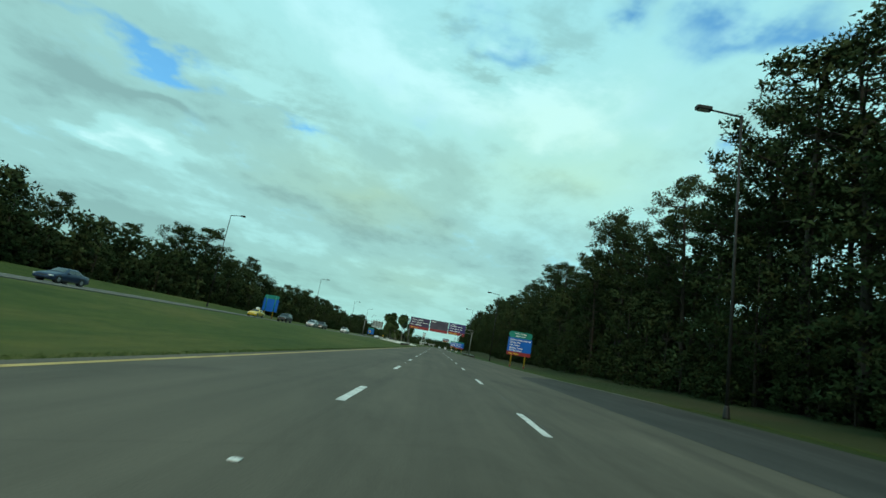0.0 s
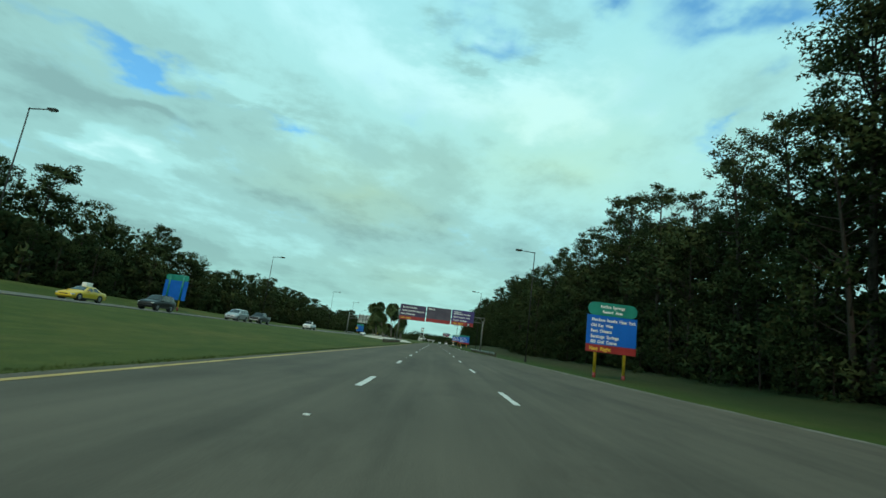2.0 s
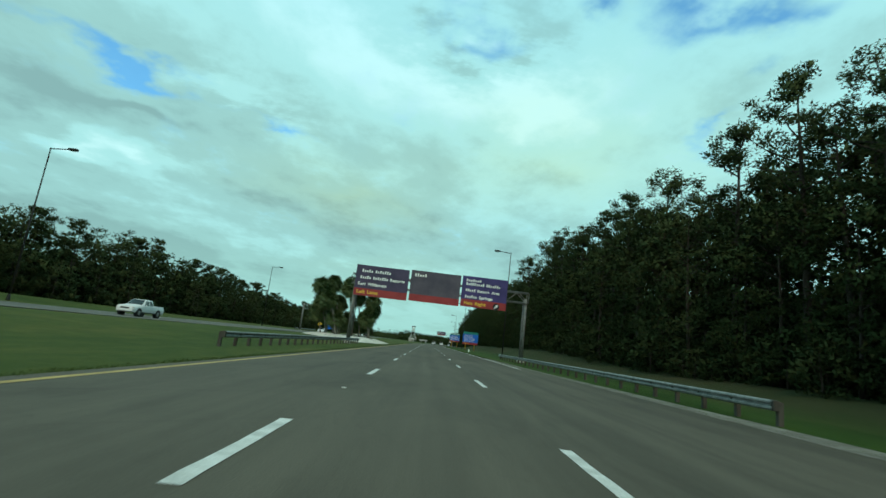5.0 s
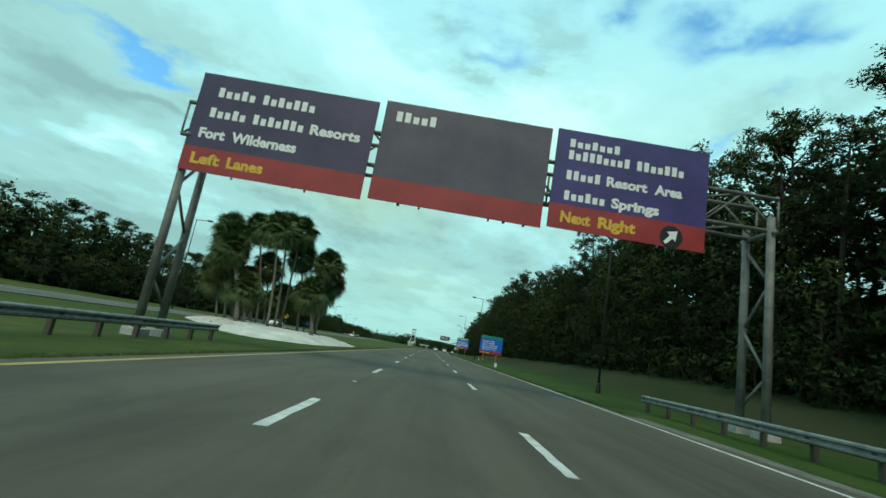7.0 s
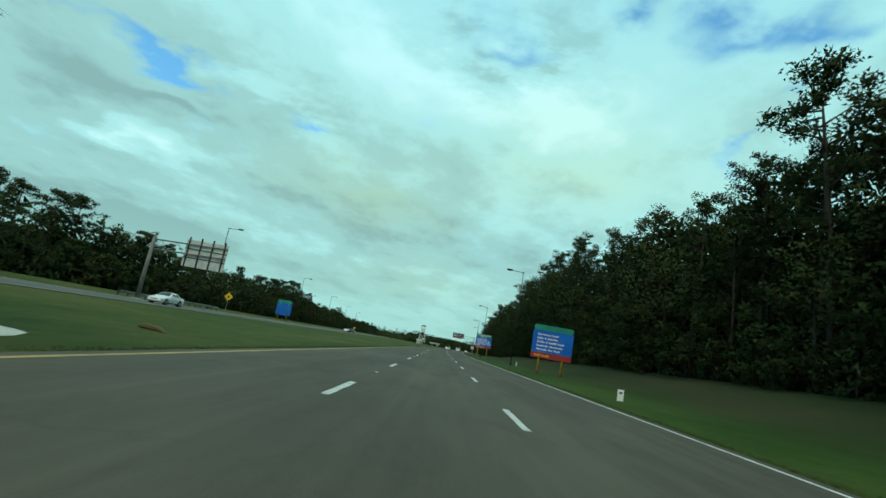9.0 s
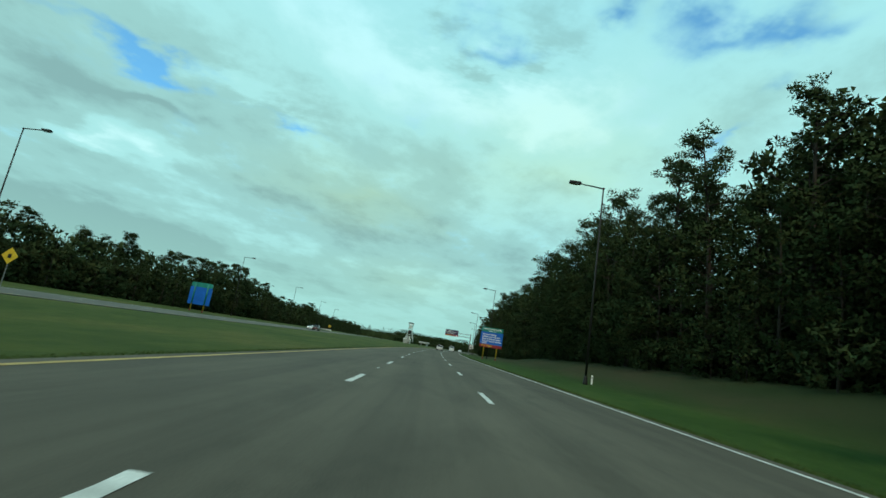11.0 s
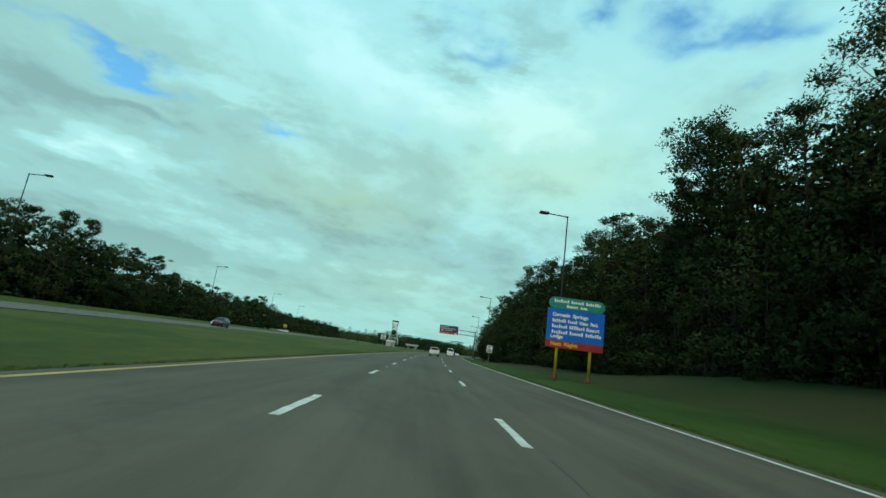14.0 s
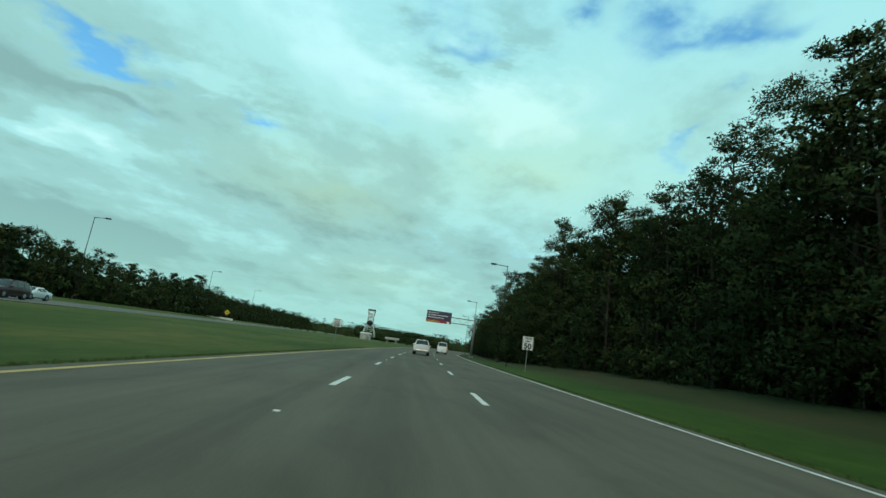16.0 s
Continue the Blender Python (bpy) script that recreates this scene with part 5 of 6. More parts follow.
def wood_height(y):
    """Height of the canopy along the right-hand wood."""
    pts = [(-40, 26.5)] + CROWNS + [(475, 19), (540, 17), (760, 15)]
    for (a, p), (b, q) in zip(pts, pts[1:]):
        if y <= b:
            return p + (q - p) * (y - a) / (b - a)
    return 15.0


def wood_in(y):
    """How far the edge of the wood comes nearer to the road further on."""
    return 6.5 * smooth01(400, 475, y)


def open_wood(y):
    """Where the wood is thin enough to see through between the boles."""
    return smooth01(292, 300, y) * smooth01(334, 324, y)


stand = []  # trees too far back to tell apart, joined into one wood


def plant_far(source, x, y, scale):
    spin = random.uniform(0, 360)
    stand.append((source[0], pose(x, y, level(x, y) - 0.05, 0, 0, spin) @ Matrix.Diagonal((scale, scale, scale, 1))))


def joined_wood(name, label, mats):
    """All trees of the far stand as one mesh."""
    co, loops, starts, totals, slots, normals, base, lbase = [], [], [], [], [], [], 0, 0
    for src, m in stand:
        for child in src.children:
            me = child.data
            nv, nl, npoly = len(me.vertices), len(me.loops), len(me.polygons)
            nr = np.empty(nl * 3, dtype=np.float32)
            me.corner_normals.foreach_get("vector", nr)
            nr = nr.reshape(-1, 3) @ np.array(m.to_3x3()).T
            v = np.empty(nv * 3)
            me.vertices.foreach_get("co", v)
            v = v.reshape(-1, 3) @ np.array(m.to_3x3()).T + np.array(m.translation)
            li = np.empty(nl, dtype=np.int32)
            me.loops.foreach_get("vertex_index", li)
            ls = np.empty(npoly, dtype=np.int32)
            me.polygons.foreach_get("loop_start", ls)
            lt = np.empty(npoly, dtype=np.int32)
            me.polygons.foreach_get("loop_total", lt)
            if me.name.startswith("crown"):
                keep = rng.random(npoly) < 0.2
                lt, nr = lt[keep], nr[np.repeat(keep, 3)]
                v = v.reshape(-1, 3, 3)[keep].reshape(-1, 3)
                nv = len(v)
                li = np.arange(nv, dtype=np.int32)
                npoly = len(lt)
                nl = 3 * npoly
                ls = np.arange(npoly, dtype=np.int32) * 3
            normals.append(nr)
            co.append(v)
            loops.append(li + base)
            starts.append(ls + lbase)
            totals.append(lt)
            slots.append(np.full(npoly, mats.index(me.materials[0]), dtype=np.int32))
            base += nv
            lbase += nl
    me = bpy.data.meshes.new(name)
    me.vertices.add(base)
    me.vertices.foreach_set("co", np.concatenate(co).ravel())
    me.loops.add(lbase)
    me.loops.foreach_set("vertex_index", np.concatenate(loops))
    st = np.concatenate(starts)
    me.polygons.add(len(st))
    me.polygons.foreach_set("loop_start", st)
    for m in mats:
        me.materials.append(m)
    me.polygons.foreach_set("material_index", np.concatenate(slots))
    me.update(calc_edges=True)
    me.validate()
    nr = np.concatenate(normals)
    me.normals_split_custom_set(nr / (np.linalg.norm(nr, axis=1)[:, None] + 1e-9))
    stand.clear()
    return tagged(new(name, me), label, "trees", kind="stuff")


def thicket(name, spots, per, blade, label):
    """Dense undergrowth: leaf clumps heaped between the trunks."""
    return tagged(part(name, leafy(name, *foliage([s[:3] for s in spots], [s[3] for s in spots], per, *blade, 0.2, 0.9, 0.0)), LEAVES), label, "undergrowth", kind="stuff")


# the wood on the bank
for row, (x0, step, jit) in enumerate(((26.4, 6.0, 1.0), (30.0, 7.6, 1.6), (35.5, 7.4, 2.0))):
    y = 9.0 + row * 1.7
    while y < 640:
        x = x0 + random.uniform(-jit, jit) - wood_in(y)
        want = wood_height(y) - level(x, y) - 0.9
        src = random.choice(pines)
        s = want / src[1] * random.choice((0.68, 0.78, 0.86, 0.92))
        if row == 2 or y > 495:
            far = random.choice(far_trees[:3])
            plant_far(far, x, y, s * src[1] / far[1])
        else:
            plant(src, x, y, s)
        y += step * random.uniform(0.6, 1.4)
# the tallest crowns along the edge
for y, top in CROWNS + [(479, 22)]:
    x = 25.6 + random.uniform(-0.5, 0.5) - wood_in(y)
    src = dome_pine if y in (73, 361, 424) else random.choice(pines)
    plant(src, x, y, (top - 0.5 - level(x, y)) / src[1])
plant((brown_pine, 21), 27.0, 366.0, 1.0)
# leafy trees that lean out over the bank
big_oak = tree_of(oak_meshes(22, 5.2, 150, 130, 0.1, (0.25, 0.13)), LEAVES, "oak_tree", "tall spreading evergreen oak leaning out over the bank", "tree", "oaks in the wood")
for x, y, top in ((24.4, 319, 23.5), (24.2, 329, 23.5), (24.6, 339, 25), (25.0, 390, 23.8), (24.8, 440, 22.5), (24.4, 262, 16.5), (24.6, 306, 18)):
    x -= wood_in(y)
    plant((big_oak, 22), x, y, (top - level(x, y)) / 22.0)
    for dy in (-2.6, 2.2):
        plant(oaks[2 if dy < 0 else 0], x - 1.1, y + dy, random.uniform(0.9, 1.15))
y = 10.0
while y < 640:
    dense = y > 225
    x = 24.2 + random.uniform(-1.3, 1.3) - wood_in(y)
    (plant if y < 560 else plant_far)(random.choice(oaks if y < 560 else far_trees[3:]), x, y, random.uniform(0.75, 1.05) * (1.15 if dense else 1.08))
    y += (4.4 if dense else 4.7) * random.uniform(0.6, 1.4)
y = 10.0
while y < 620:
    plant_far(random.choice(far_trees[3:]), 31.5 + random.uniform(-2, 2) - wood_in(y), y, random.uniform(0.8, 1.2))
    y += 6.2 * random.uniform(0.6, 1.4)
for x0, gap in ((22.4, 2.7), (24.6, 3.4)):
    y = 10.0
    while y < 460:
        plant(random.choice(shrubs), x0 + random.uniform(-0.9, 1.0) - wood_in(y), y, random.uniform(0.7, 1.25))
        y += gap * random.uniform(0.6, 1.5)
spots = []
for k in range(4900):
    y = random.uniform(5, 640)
    x = 25 + 15 * random.random() ** 1.3 - wood_in(y)
    z = level(x, y) + random.random() ** 1.5 * (5.0 + 3.2 * noise.noise(Vector((y * 0.06, x * 0.1, 2))) + (x - 25) * 0.15)
    spots.append((x, y, z, random.uniform(0.9, 1.6)))
thicket("undergrowth", spots, 34, (0.62, 0.36), "dense dark undergrowth filling the wood between trunks")


# the belt beyond the opposite carriageway
def belt_height(y):
    pts = [(-100, 15), (56, 16.4), (66, 14.4), (75, 12.8), (90, 13), (100, 10.5), (106, 17.5), (115, 18.5), (123, 17), (134, 17), (148, 16.4), (156, 16.2), (164, 14.2), (176, 13), (195, 14), (203, 14.7), (216, 16), (226, 14), (234, 12.6),
           (240, 15.3), (257, 15.2), (266, 12.3), (284, 13.6), (302, 12), (332, 11.4), (345, 13.2), (361, 11.8), (387, 14.0), (399, 16.6), (411, 14.6), (433, 14.8), (441, 13.2), (480, 12), (507, 11), (530, 14), (572, 11), (800, 12)]
    for (a, p), (b, q) in zip(pts, pts[1:]):
        if y <= b:
            return p + (q - p) * (y - a) / (b - a)
    return 12.0


for row, (x0, step) in enumerate(((-54, 5.0), (-59, 5.4), (-65, 5.4))):
    y = 36.0 + row * 2
    while y < 760:
        x = x0 + random.uniform(-1.8, 1.8)
        src = random.choice(far_trees[3:]) if random.random() < (0.75, 0.3, 0.0)[row] else random.choice(far_trees[:3])
        tall = (belt_height(y) - level(x, y)) * (random.uniform(0.45, 0.72) if row == 0 else random.choice((0.72, 0.84, 0.94, 1.0, 1.05)))
        (plant_far if row > 1 or y > 545 else plant)(src, x, y, tall / src[1])
        y += step * random.uniform(0.6, 1.4)
spots = []
for k in range(4200):
    y, x = random.uniform(30, 760), -53 - 18 * random.random() ** 1.2
    z = level(x, y) + random.random() ** 1.4 * (4.6 + 2.6 * noise.noise(Vector((y * 0.06, x * 0.1, 7))))
    spots.append((x, y, z, random.uniform(0.9, 1.6)))
for k in range(1500):
    x, y = random.uniform(-160, 190), 790 + random.uniform(0, 50)
    spots.append((unbent(x, y), y, random.random() ** 0.8 * 9.0, random.uniform(1.8, 2.8)))
thicket("undergrowth", spots, 28, (0.8, 0.46), "dense dark undergrowth along the belt of trees")
def backing(x0, x1, y0, y1, count, height, share, gap, label):
    """Shadowy depth of a wood: big dark clumps behind the front trees."""
    spots = []
    while len(spots) < count:
        x, y = random.uniform(x0, x1), random.uniform(y0, y1)
        x -= wood_in(y) if x > 0 and y < 700 else 0.0
        z = random.random() * height(y) * share
        if noise.noise(Vector((y * 0.16, z * 0.22, 4))) > gap or z < 5:
            spots.append((x, y, level(x, y) + z, random.uniform(1.3, 2.2)))
    thicket("undergrowth", spots, 26, (0.74, 0.5), label)


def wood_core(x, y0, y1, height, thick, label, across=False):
    """Added closed, lumpy filler for a wood's shaded inside; it blocks sky between trees."""
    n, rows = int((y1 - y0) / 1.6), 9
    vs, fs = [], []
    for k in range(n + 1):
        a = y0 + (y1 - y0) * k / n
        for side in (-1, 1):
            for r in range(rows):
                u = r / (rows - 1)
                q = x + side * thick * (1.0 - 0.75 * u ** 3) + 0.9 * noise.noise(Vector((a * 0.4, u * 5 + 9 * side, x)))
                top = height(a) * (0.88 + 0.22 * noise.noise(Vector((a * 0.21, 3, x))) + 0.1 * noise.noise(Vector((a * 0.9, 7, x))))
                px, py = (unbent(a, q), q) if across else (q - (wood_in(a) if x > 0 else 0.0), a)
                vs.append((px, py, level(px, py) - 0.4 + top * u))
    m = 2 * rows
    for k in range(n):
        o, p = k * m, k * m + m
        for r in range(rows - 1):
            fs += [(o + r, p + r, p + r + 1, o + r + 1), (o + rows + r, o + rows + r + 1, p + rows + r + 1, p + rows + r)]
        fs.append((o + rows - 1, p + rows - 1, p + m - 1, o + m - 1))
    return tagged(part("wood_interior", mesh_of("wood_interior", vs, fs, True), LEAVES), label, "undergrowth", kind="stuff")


backing(-62, -56, 36, 770, 4200, belt_height, 0.74, -0.55, "deep shadowy interior of the belt of trees")
backing(28, 34, 12, 232, 2900, wood_height, 0.78, -0.22, "deep shadowy interior of the wood, open in places")
backing(27.5, 33, 232, 640, 5200, lambda y: wood_height(y) * (1 - 0.6 * open_wood(y)), 0.84, -0.5, "deep shadowy interior of the wood, close and dark")
wood_core(-64, 20, 790, lambda y: belt_height(y) * 0.64, 2.2, "added solid filler inside the belt of trees")
wood_core(34, 5, 232, lambda y: wood_height(y) * 0.42, 2.5, "added solid filler inside the wood under pines")
wood_core(32.5, 232, 700, lambda y: wood_height(y) * (0.72 - 0.4 * open_wood(y)), 2.5, "added solid filler inside the dense wood")
wood_core(826, -180, 210, lambda x: 8.5, 6.0, "added solid filler inside the tree line far ahead", True)
# woods closing the view down the road
for k in range(90):
    y = 795 + random.uniform(0, 60)
    x = unbent(-150 + 3.6 * k + random.uniform(-1.8, 1.8), y)
    src = random.choice(far_trees)
    plant_far(src, x, y, random.uniform(9, 14) / src[1])
joined_wood("far_wood", "dark mixed wood standing behind the nearer trees", [BARK, NEEDLES, LEAVES])

# ---- palms ----


def palm(height, lean, fronds, boots, seed):
    """A cabbage palm: trunk, old leaf bases, round head of fan fronds, some hanging dead."""
    rnd = random.Random(seed)
    r = root("palm_tree", Matrix(), "cabbage palm with round head of fan fronds, on sand", "palm tree", "palms on the sand bed")
    pts, rad = [], []
    for k in range(8):
        t = k / 7
        pts.append((lean[0] * t ** 1.6, lean[1] * t ** 1.6, -0.3 + (height + 0.3) * t))
        rad.append((0.15 if boots > 1 else 0.085) + 0.05 * (1 - t) ** 3 + (0.012 if k % 2 else 0))
    tube_part("trunk", pts, rad, PALM_BARK, r, 10)
    top = Vector(pts[-1])
    if boots:
        bag = Bag()
        for k in range(64):
            t = rnd.uniform(0.25, 0.98) if boots > 1 else rnd.uniform(0.75, 0.98)
            a = k * 2.4
            c = Vector((lean[0] * t ** 1.6, lean[1] * t ** 1.6, height * t))
            o = Vector((math.cos(a), math.sin(a), 0))
            bag.add(*tube([c + o * 0.1, c + o * 0.19 + Vector((0, 0, 0.14)), c + o * 0.22 + Vector((0, 0, 0.3))], [0.05, 0.035, 0.02], 4))
        part("boot_cladding", bag.mesh("boot_cladding"), PALM_BARK, r, "criss-cross old leaf bases")

    def fan(bag, base, az, el, stalk, size, droop):
        d = Vector((math.cos(az) * math.cos(el), math.sin(az) * math.cos(el), math.sin(el)))
        hub = base + d * stalk + Vector((0, 0, -droop * stalk * 0.2))
        side = d.cross(Vector((0, 0, 1)))
        side = side.normalized() if side.length > 1e-3 else Vector((1, 0, 0))
        side = Matrix.Rotation(rnd.uniform(-0.9, 0.9), 3, d) @ side
        nrm = side.cross(d).normalized()
        bag.add(*tube([base, base.lerp(hub, 0.5) + Vector((0, 0, 0.06)), hub], [0.03, 0.022, 0.015], 3, False))
        n = 25
        for k in range(n):
            w = radians(-118 + 236 * k / (n - 1))
            q = d * math.cos(w) + side * math.sin(w)
            ln = size * (0.72 + 0.28 * math.cos(w * 0.6)) * rnd.uniform(0.88, 1.08)
            pw = side * math.cos(w) - d * math.sin(w)
            wd = ln * 0.042
            mid = hub + q * ln * 0.5 + nrm * 0.06 * ln
            tip = hub + q * ln * 0.9 - nrm * ln * rnd.uniform(0.02, 0.22) + Vector((0, 0, -(0.05 + 0.8 * droop) * ln * rnd.uniform(0.3, 0.6)))
            o = len(bag.v)
            bag.v += [hub, mid + pw * wd, mid - pw * wd, tip, mid + nrm * wd * 0.5]
            bag.f += [(o, o + 1, o + 4), (o, o + 4, o + 2), (o + 1, o + 3, o + 4), (o + 4, o + 3, o + 2)]

    green, dead = Bag(), Bag()
    for k in range(fronds):
        u = (k + 0.5) / fronds
        fan(green, top + Vector((0, 0, 0.1)), k * 2.39996 + rnd.uniform(-0.2, 0.2), radians(88 - 146 * u + rnd.uniform(-10, 10)), rnd.uniform(0.75, 1.1), rnd.uniform(1.05, 1.4), 0.04 + 0.6 * u)
    for k in range(10):
        fan(dead, top - Vector((0, 0, 0.1)), k * 2.39996 + rnd.uniform(0, 1), radians(rnd.uniform(-80, -55)), rnd.uniform(0.5, 0.8), rnd.uniform(0.7, 1.0), 0.7)
    part("frond_head", mesh_of("frond_head", green.v, green.f), PALM_LEAF, r, "green fan fronds")
    part("dead_skirt", mesh_of("dead_skirt", dead.v, dead.f), DEAD_FROND, r, "brown hanging fronds")
    return r


PALMS = [(-17.1, 203, 6.4, (-2.0, 0.2), 2), (-18.0, 206, 7.9, (-2.6, 0.2), 0), (-19.8, 209, 9.4, (-2.4, 0.2), 0), (-14.7, 204, 9.1, (-1.1, 0.2), 0), (-15.0, 207, 9.9, (-0.9, 0.2), 0), (-14.9, 208.5, 10.1, (-0.1, 0.2), 0),
         (-18.2, 211, 10.4, (-2.0, 0.2), 0), (-13.9, 211, 8.2, (-1.1, 0.2), 0), (-11.9, 210.5, 7.5, (-0.1, 0.2), 0), (-12.6, 213.5, 6.1, (0.6, 0.2), 0), (-11.4, 207, 3.8, (-1.0, 0.2), 2), (-12.2, 212, 4.1, (-0.6, 0.2), 1),
         (-20.6, 207, 4.1, (-1.2, 0.2), 1), (-20.2, 211, 4.8, (-1.5, 0.2), 1), (-19.2, 212.5, 4.7, (-1.4, 0.2), 0), (-16.8, 204, 2.8, (-0.8, 0.2), 2),
         (-18.0, 212.8, 6.6, (-1.0, 0.2), 0), (-19.6, 206.5, 5.8, (-1.6, 0.2), 1), (-16.4, 213, 3.4, (-0.4, 0.1), 1), (-14.0, 214, 3.2, (0.1, 0.1), 1)]
for k, (x, y, h, ln, boots) in enumerate(PALMS):
    x += 0.55
    p = palm(h * 0.95, ln, 72, boots, 100 + k)
    p.matrix_basis = pose(x, y, sand_level(x, y) - 0.05, 0, 0, random.uniform(-6, 6))
# fallen fronds on the sand
for k in range(12):
    x, y = random.uniform(-14.0, -9.4), random.uniform(198, 212)
    a = random.uniform(0, 3.1)
    ln = random.uniform(0.35, 0.9)
    vs, fs = tube([(-ln / 2, 0, 0.04), (0, random.uniform(-0.1, 0.1), 0.09), (ln / 2, 0, 0.03)], [0.03, 0.045, 0.015], 5)
    ob = tagged(part("fallen_frond", mesh_of("fallen_frond", vs, fs), BARK), "dark fallen frond lying on the sand", "debris", "fallen fronds")
    ob.matrix_basis = pose(x, y, sand_level(x, y) + 0.0, 0, 0, math.degrees(a))

vs, fs = tube([(-1.1, 0.1, 0.05), (-0.3, -0.05, 0.12), (0.5, 0.06, 0.1), (1.2, -0.1, 0.04)], [0.06, 0.13, 0.1, 0.03], 7)
ob = tagged(part("fallen_frond", mesh_of("fallen_frond", vs, fs), DEAD_FROND), "brown dead frond lying flat on the median grass", "debris", "fallen fronds")
ob.matrix_basis = pose(-10.2, 223.9, level(-10.2, 223.9), 0, 0, -32)

bag = Bag()
for k in range(240):
    x, y = random.uniform(-17.5, -7.8), random.uniform(194, 213.5)
    if math.hypot((x - SAND_MID.x) / 6.6, (y - SAND_MID.y) / 9.8) > 1:
        continue
    a, ln = random.uniform(0, 6.28), random.uniform(0.04, 0.16)
    z = sand_level(x, y) + 0.015
    bag.add(*tube([(x, y, z), (x + ln * math.cos(a), y + ln * math.sin(a), z + 0.03)], [0.018, 0.012], 4))
tagged(part("leaf_litter", bag.mesh("leaf_litter"), BARK), "dark twigs and leaf bits strewn over the sand", "litter", kind="stuff")


def barrier(p, q):
    """Low white wall beside a slip road."""
    d = Vector(q) - Vector(p)
    r = root("barrier_wall", pose(p[0], p[1], level(*p), 0, 0, math.degrees(math.atan2(d.y, d.x))), "low white concrete barrier wall beside the opposite carriageway", "barrier")
    n = 6
    for k in range(n):
        part("segment", box(d.length / n - 0.03, 0.4, 0.95, (d.length * (k + 0.5) / n, 0, 0.3), 0.06), SIGN_WHITE, r)
    return r


barrier((-44.0, 536), (-58.0, 545))

# ---- far tower, bridge, building ----


def tower():
    x, y = -19.0, 610.0
    g = level(x, y)
    r = root("display_tower", pose(x, y, g), "tapering lattice tower with round ornaments, behind trees", "tower")
    part("base_roof", box(5.6, 5, 0.6, (-1.2, 0, 3.2), 0.25), SIGN_WHITE, r, "white low roof at the foot")
    part("base_wall", box(5.0, 4.2, 3.0, (-1.2, 0, 1.4), 0.1), CONCRETE, r)
    # waisted outline: half width by height
    outline = [(1.5, 3.1), (5.2, 2.45), (7.5, 1.6), (10.0, 1.35), (12.4, 1.3), (14.6, 1.75)]
    for (z, w), (z2, w2) in zip(outline, outline[1:]):
        for sx in (-1, 1):
            for sy in (-0.6, 0.6):
                tube_part("leg", [(sx * w, sy * w, z), (sx * w2, sy * w2, z2)], [0.17, 0.17], SIGN_BACK, r, 6)
        part("cross_beam", box(2 * w2, 0.18, 0.22, (0, -0.6 * w2, z2)), SIGN_BACK, r)
        tube_part("brace", [(-w, -0.6 * w, z), (w2, -0.6 * w2, z2)], [0.11, 0.11], SIGN_BACK, r, 5)
        tube_part("brace", [(w, -0.6 * w, z), (-w2, -0.6 * w2, z2)], [0.11, 0.11], SIGN_BACK, r, 5)
    part("crown_rail", box(3.7, 2.4, 0.8, (0, 0, 14.9), 0.2), LAMP_STEEL, r, "dark rim at the top")
    for z, q, mat, word in ((8.4, 1.5, LAMP_STEEL, "dark round ornament"), (11.7, 1.0, SAND, "warm pale ornament"), (13.4, 0.9, SIGN_WHITE, "white round ornament")):
        bm = bmesh.new()
        bmesh.ops.create_icosphere(bm, subdivisions=2, radius=q)
        bmesh.ops.scale(bm, vec=(1, 0.6, 0.95), verts=bm.verts)
        bmesh.ops.translate(bm, vec=(0, -1.1, z), verts=bm.verts)
        part("ornament", bm, mat, r, word)
    return r


tower()
for k in range(17):
    plant(random.choice(far_trees[3:]), -44 + 1.9 * k + random.uniform(-0.8, 0.8), 596 + random.uniform(-5, 5), random.uniform(0.2, 0.38))


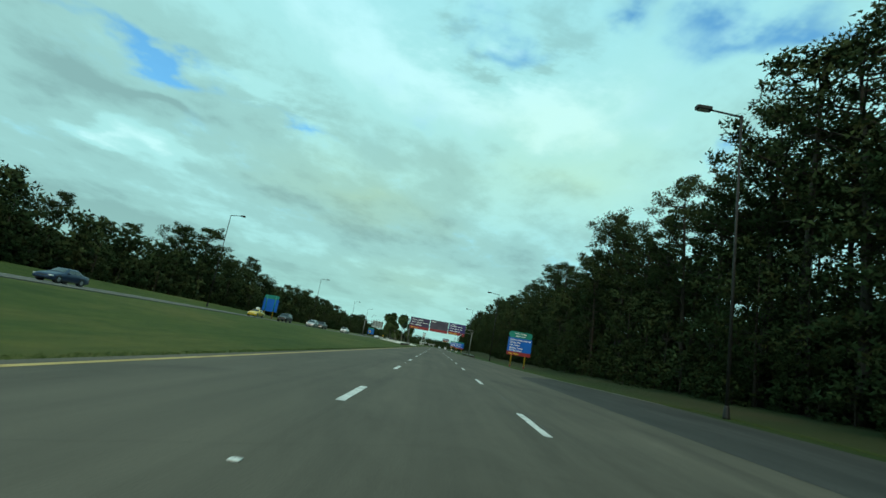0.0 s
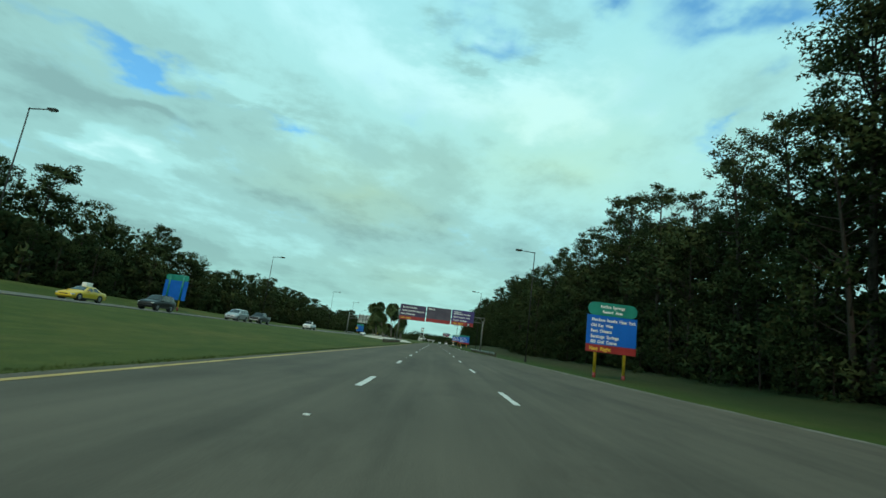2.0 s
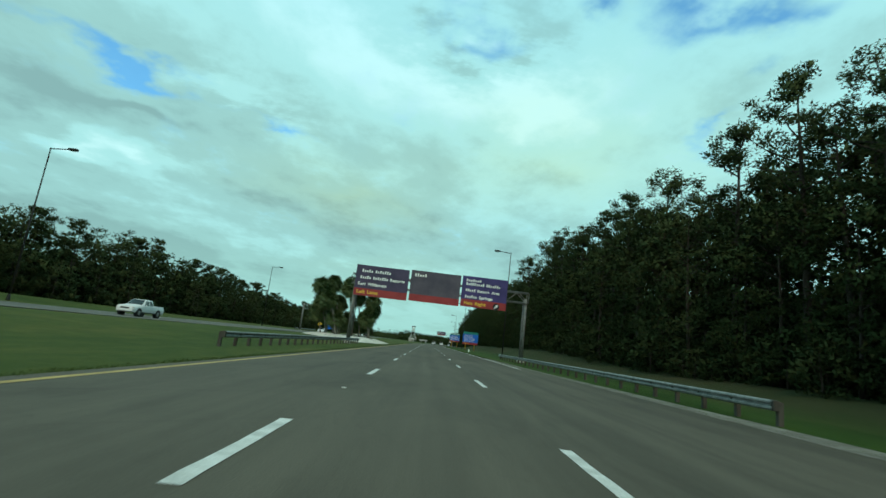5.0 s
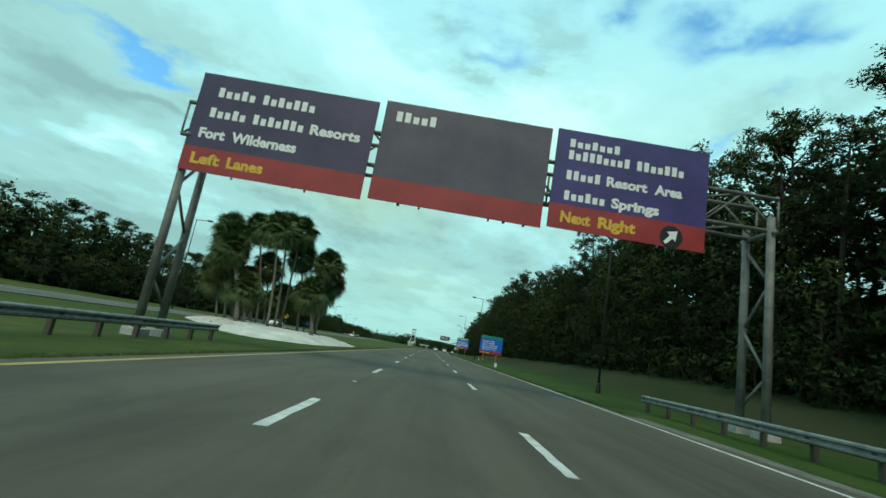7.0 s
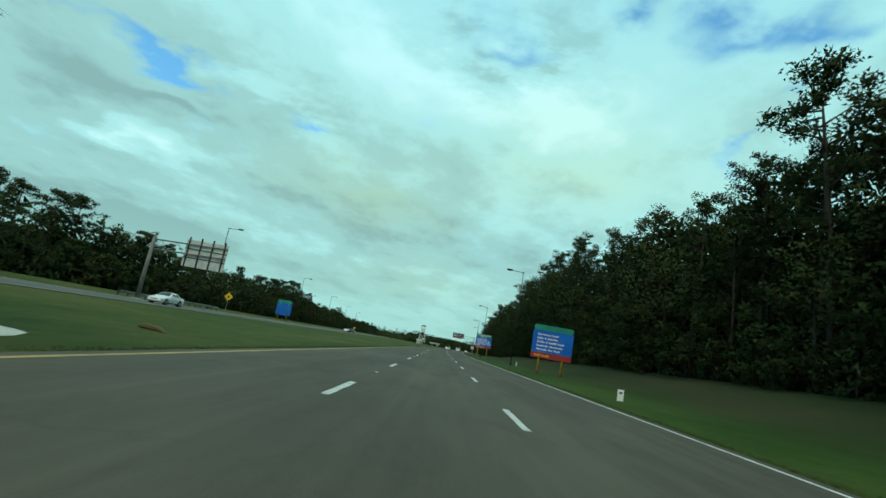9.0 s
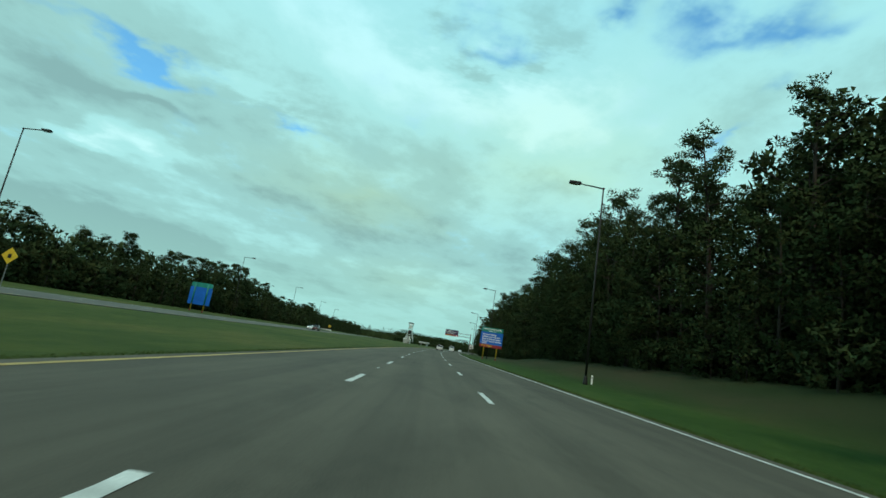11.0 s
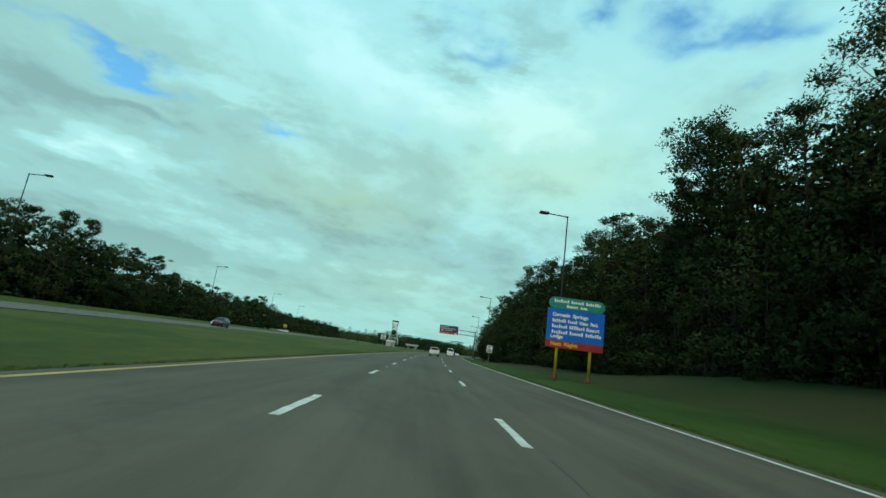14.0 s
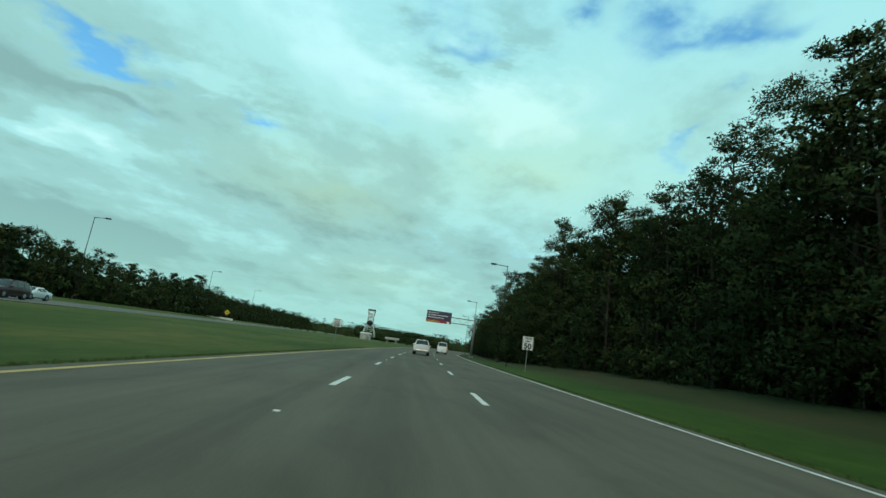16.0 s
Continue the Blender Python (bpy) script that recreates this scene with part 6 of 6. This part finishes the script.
def overpass():
    r = root("overpass", pose(-8, 720, -0.9), "pale concrete road bridge far ahead", "bridge")
    part("deck", box(9, 9, 0.9, (-36, 0, 3.4), 0.05), CONCRETE, r)
    for dy in (-4.4, 4.4):
        part("parapet", box(9, 0.25, 0.7, (-36, dy, 4.2), 0.04), CONCRETE, r)
    for x in (-39, -33):
        part("pier", box(1.0, 6, 3.6, (x, 0, 1.3), 0.1), CONCRETE, r)
    return r


overpass()

# ---- grass blades along the verges ----


def blades(name, x0, x1, y0, y1, count, skip, label):
    v, f = [], []
    for _ in range(count):
        y = random.uniform(y0, y1)
        u = random.random() ** 1.6
        x = x0 + (x1 - x0) * u if callable(x0) is False else x0(y) + x1 * u
        if skip and skip(x, y):
            continue
        z = level(x, y) - 0.01
        for _ in range(3):
            a = random.uniform(0, 6.28)
            h = random.uniform(0.03, 0.08)
            dx, dy = math.cos(a), math.sin(a)
            ox, oy = x + random.uniform(-0.1, 0.1), y + random.uniform(-0.1, 0.1)
            o = len(v)
            v += [(ox - dy * 0.012, oy + dx * 0.012, z), (ox + dy * 0.012, oy - dx * 0.012, z), (ox + dx * h * 0.5, oy + dy * h * 0.5, z + h)]
            f.append((o, o + 1, o + 2))
    ob = part(name, mesh_of(name, v, f), BLADE)
    return tagged(ob, label, "grass", kind="stuff")


blades("grass", lambda y: right_edge(y) + 0.1, 0.55, 0, 420, 26000, None, "ragged grass fringe along the verge")
blades("grass", lambda y: YELLOW_X - 0.4, -0.5, 0, 420, 22000, None, "ragged grass fringe along the median")

# ---- the curve: all that stands beyond its start follows the road ----


def follow_curve(ob):
    x, y, z = ob.matrix_basis.translation
    turn = Matrix.Translation((x + float(bend(x, y)), y, z)) @ Matrix.Rotation(-bend_turn(x, y), 4, "Z") @ Matrix.Translation((-x, -y, -z))
    ob.matrix_basis = turn @ ob.matrix_basis


for ob in [o for o in scene.objects if o.parent is None and o.type in {"MESH", "EMPTY"}]:
    if ob.type == "MESH" and ob.matrix_basis == Matrix():
        co = np.empty(len(ob.data.vertices) * 3, dtype=np.float32)
        ob.data.vertices.foreach_get("co", co)
        co = co.reshape(-1, 3)
        co[:, 0] += bend(co[:, 0], co[:, 1])
        ob.data.vertices.foreach_set("co", co.ravel())
        ob.data.update()
        for child in ob.children:
            follow_curve(child)
    else:
        follow_curve(ob)
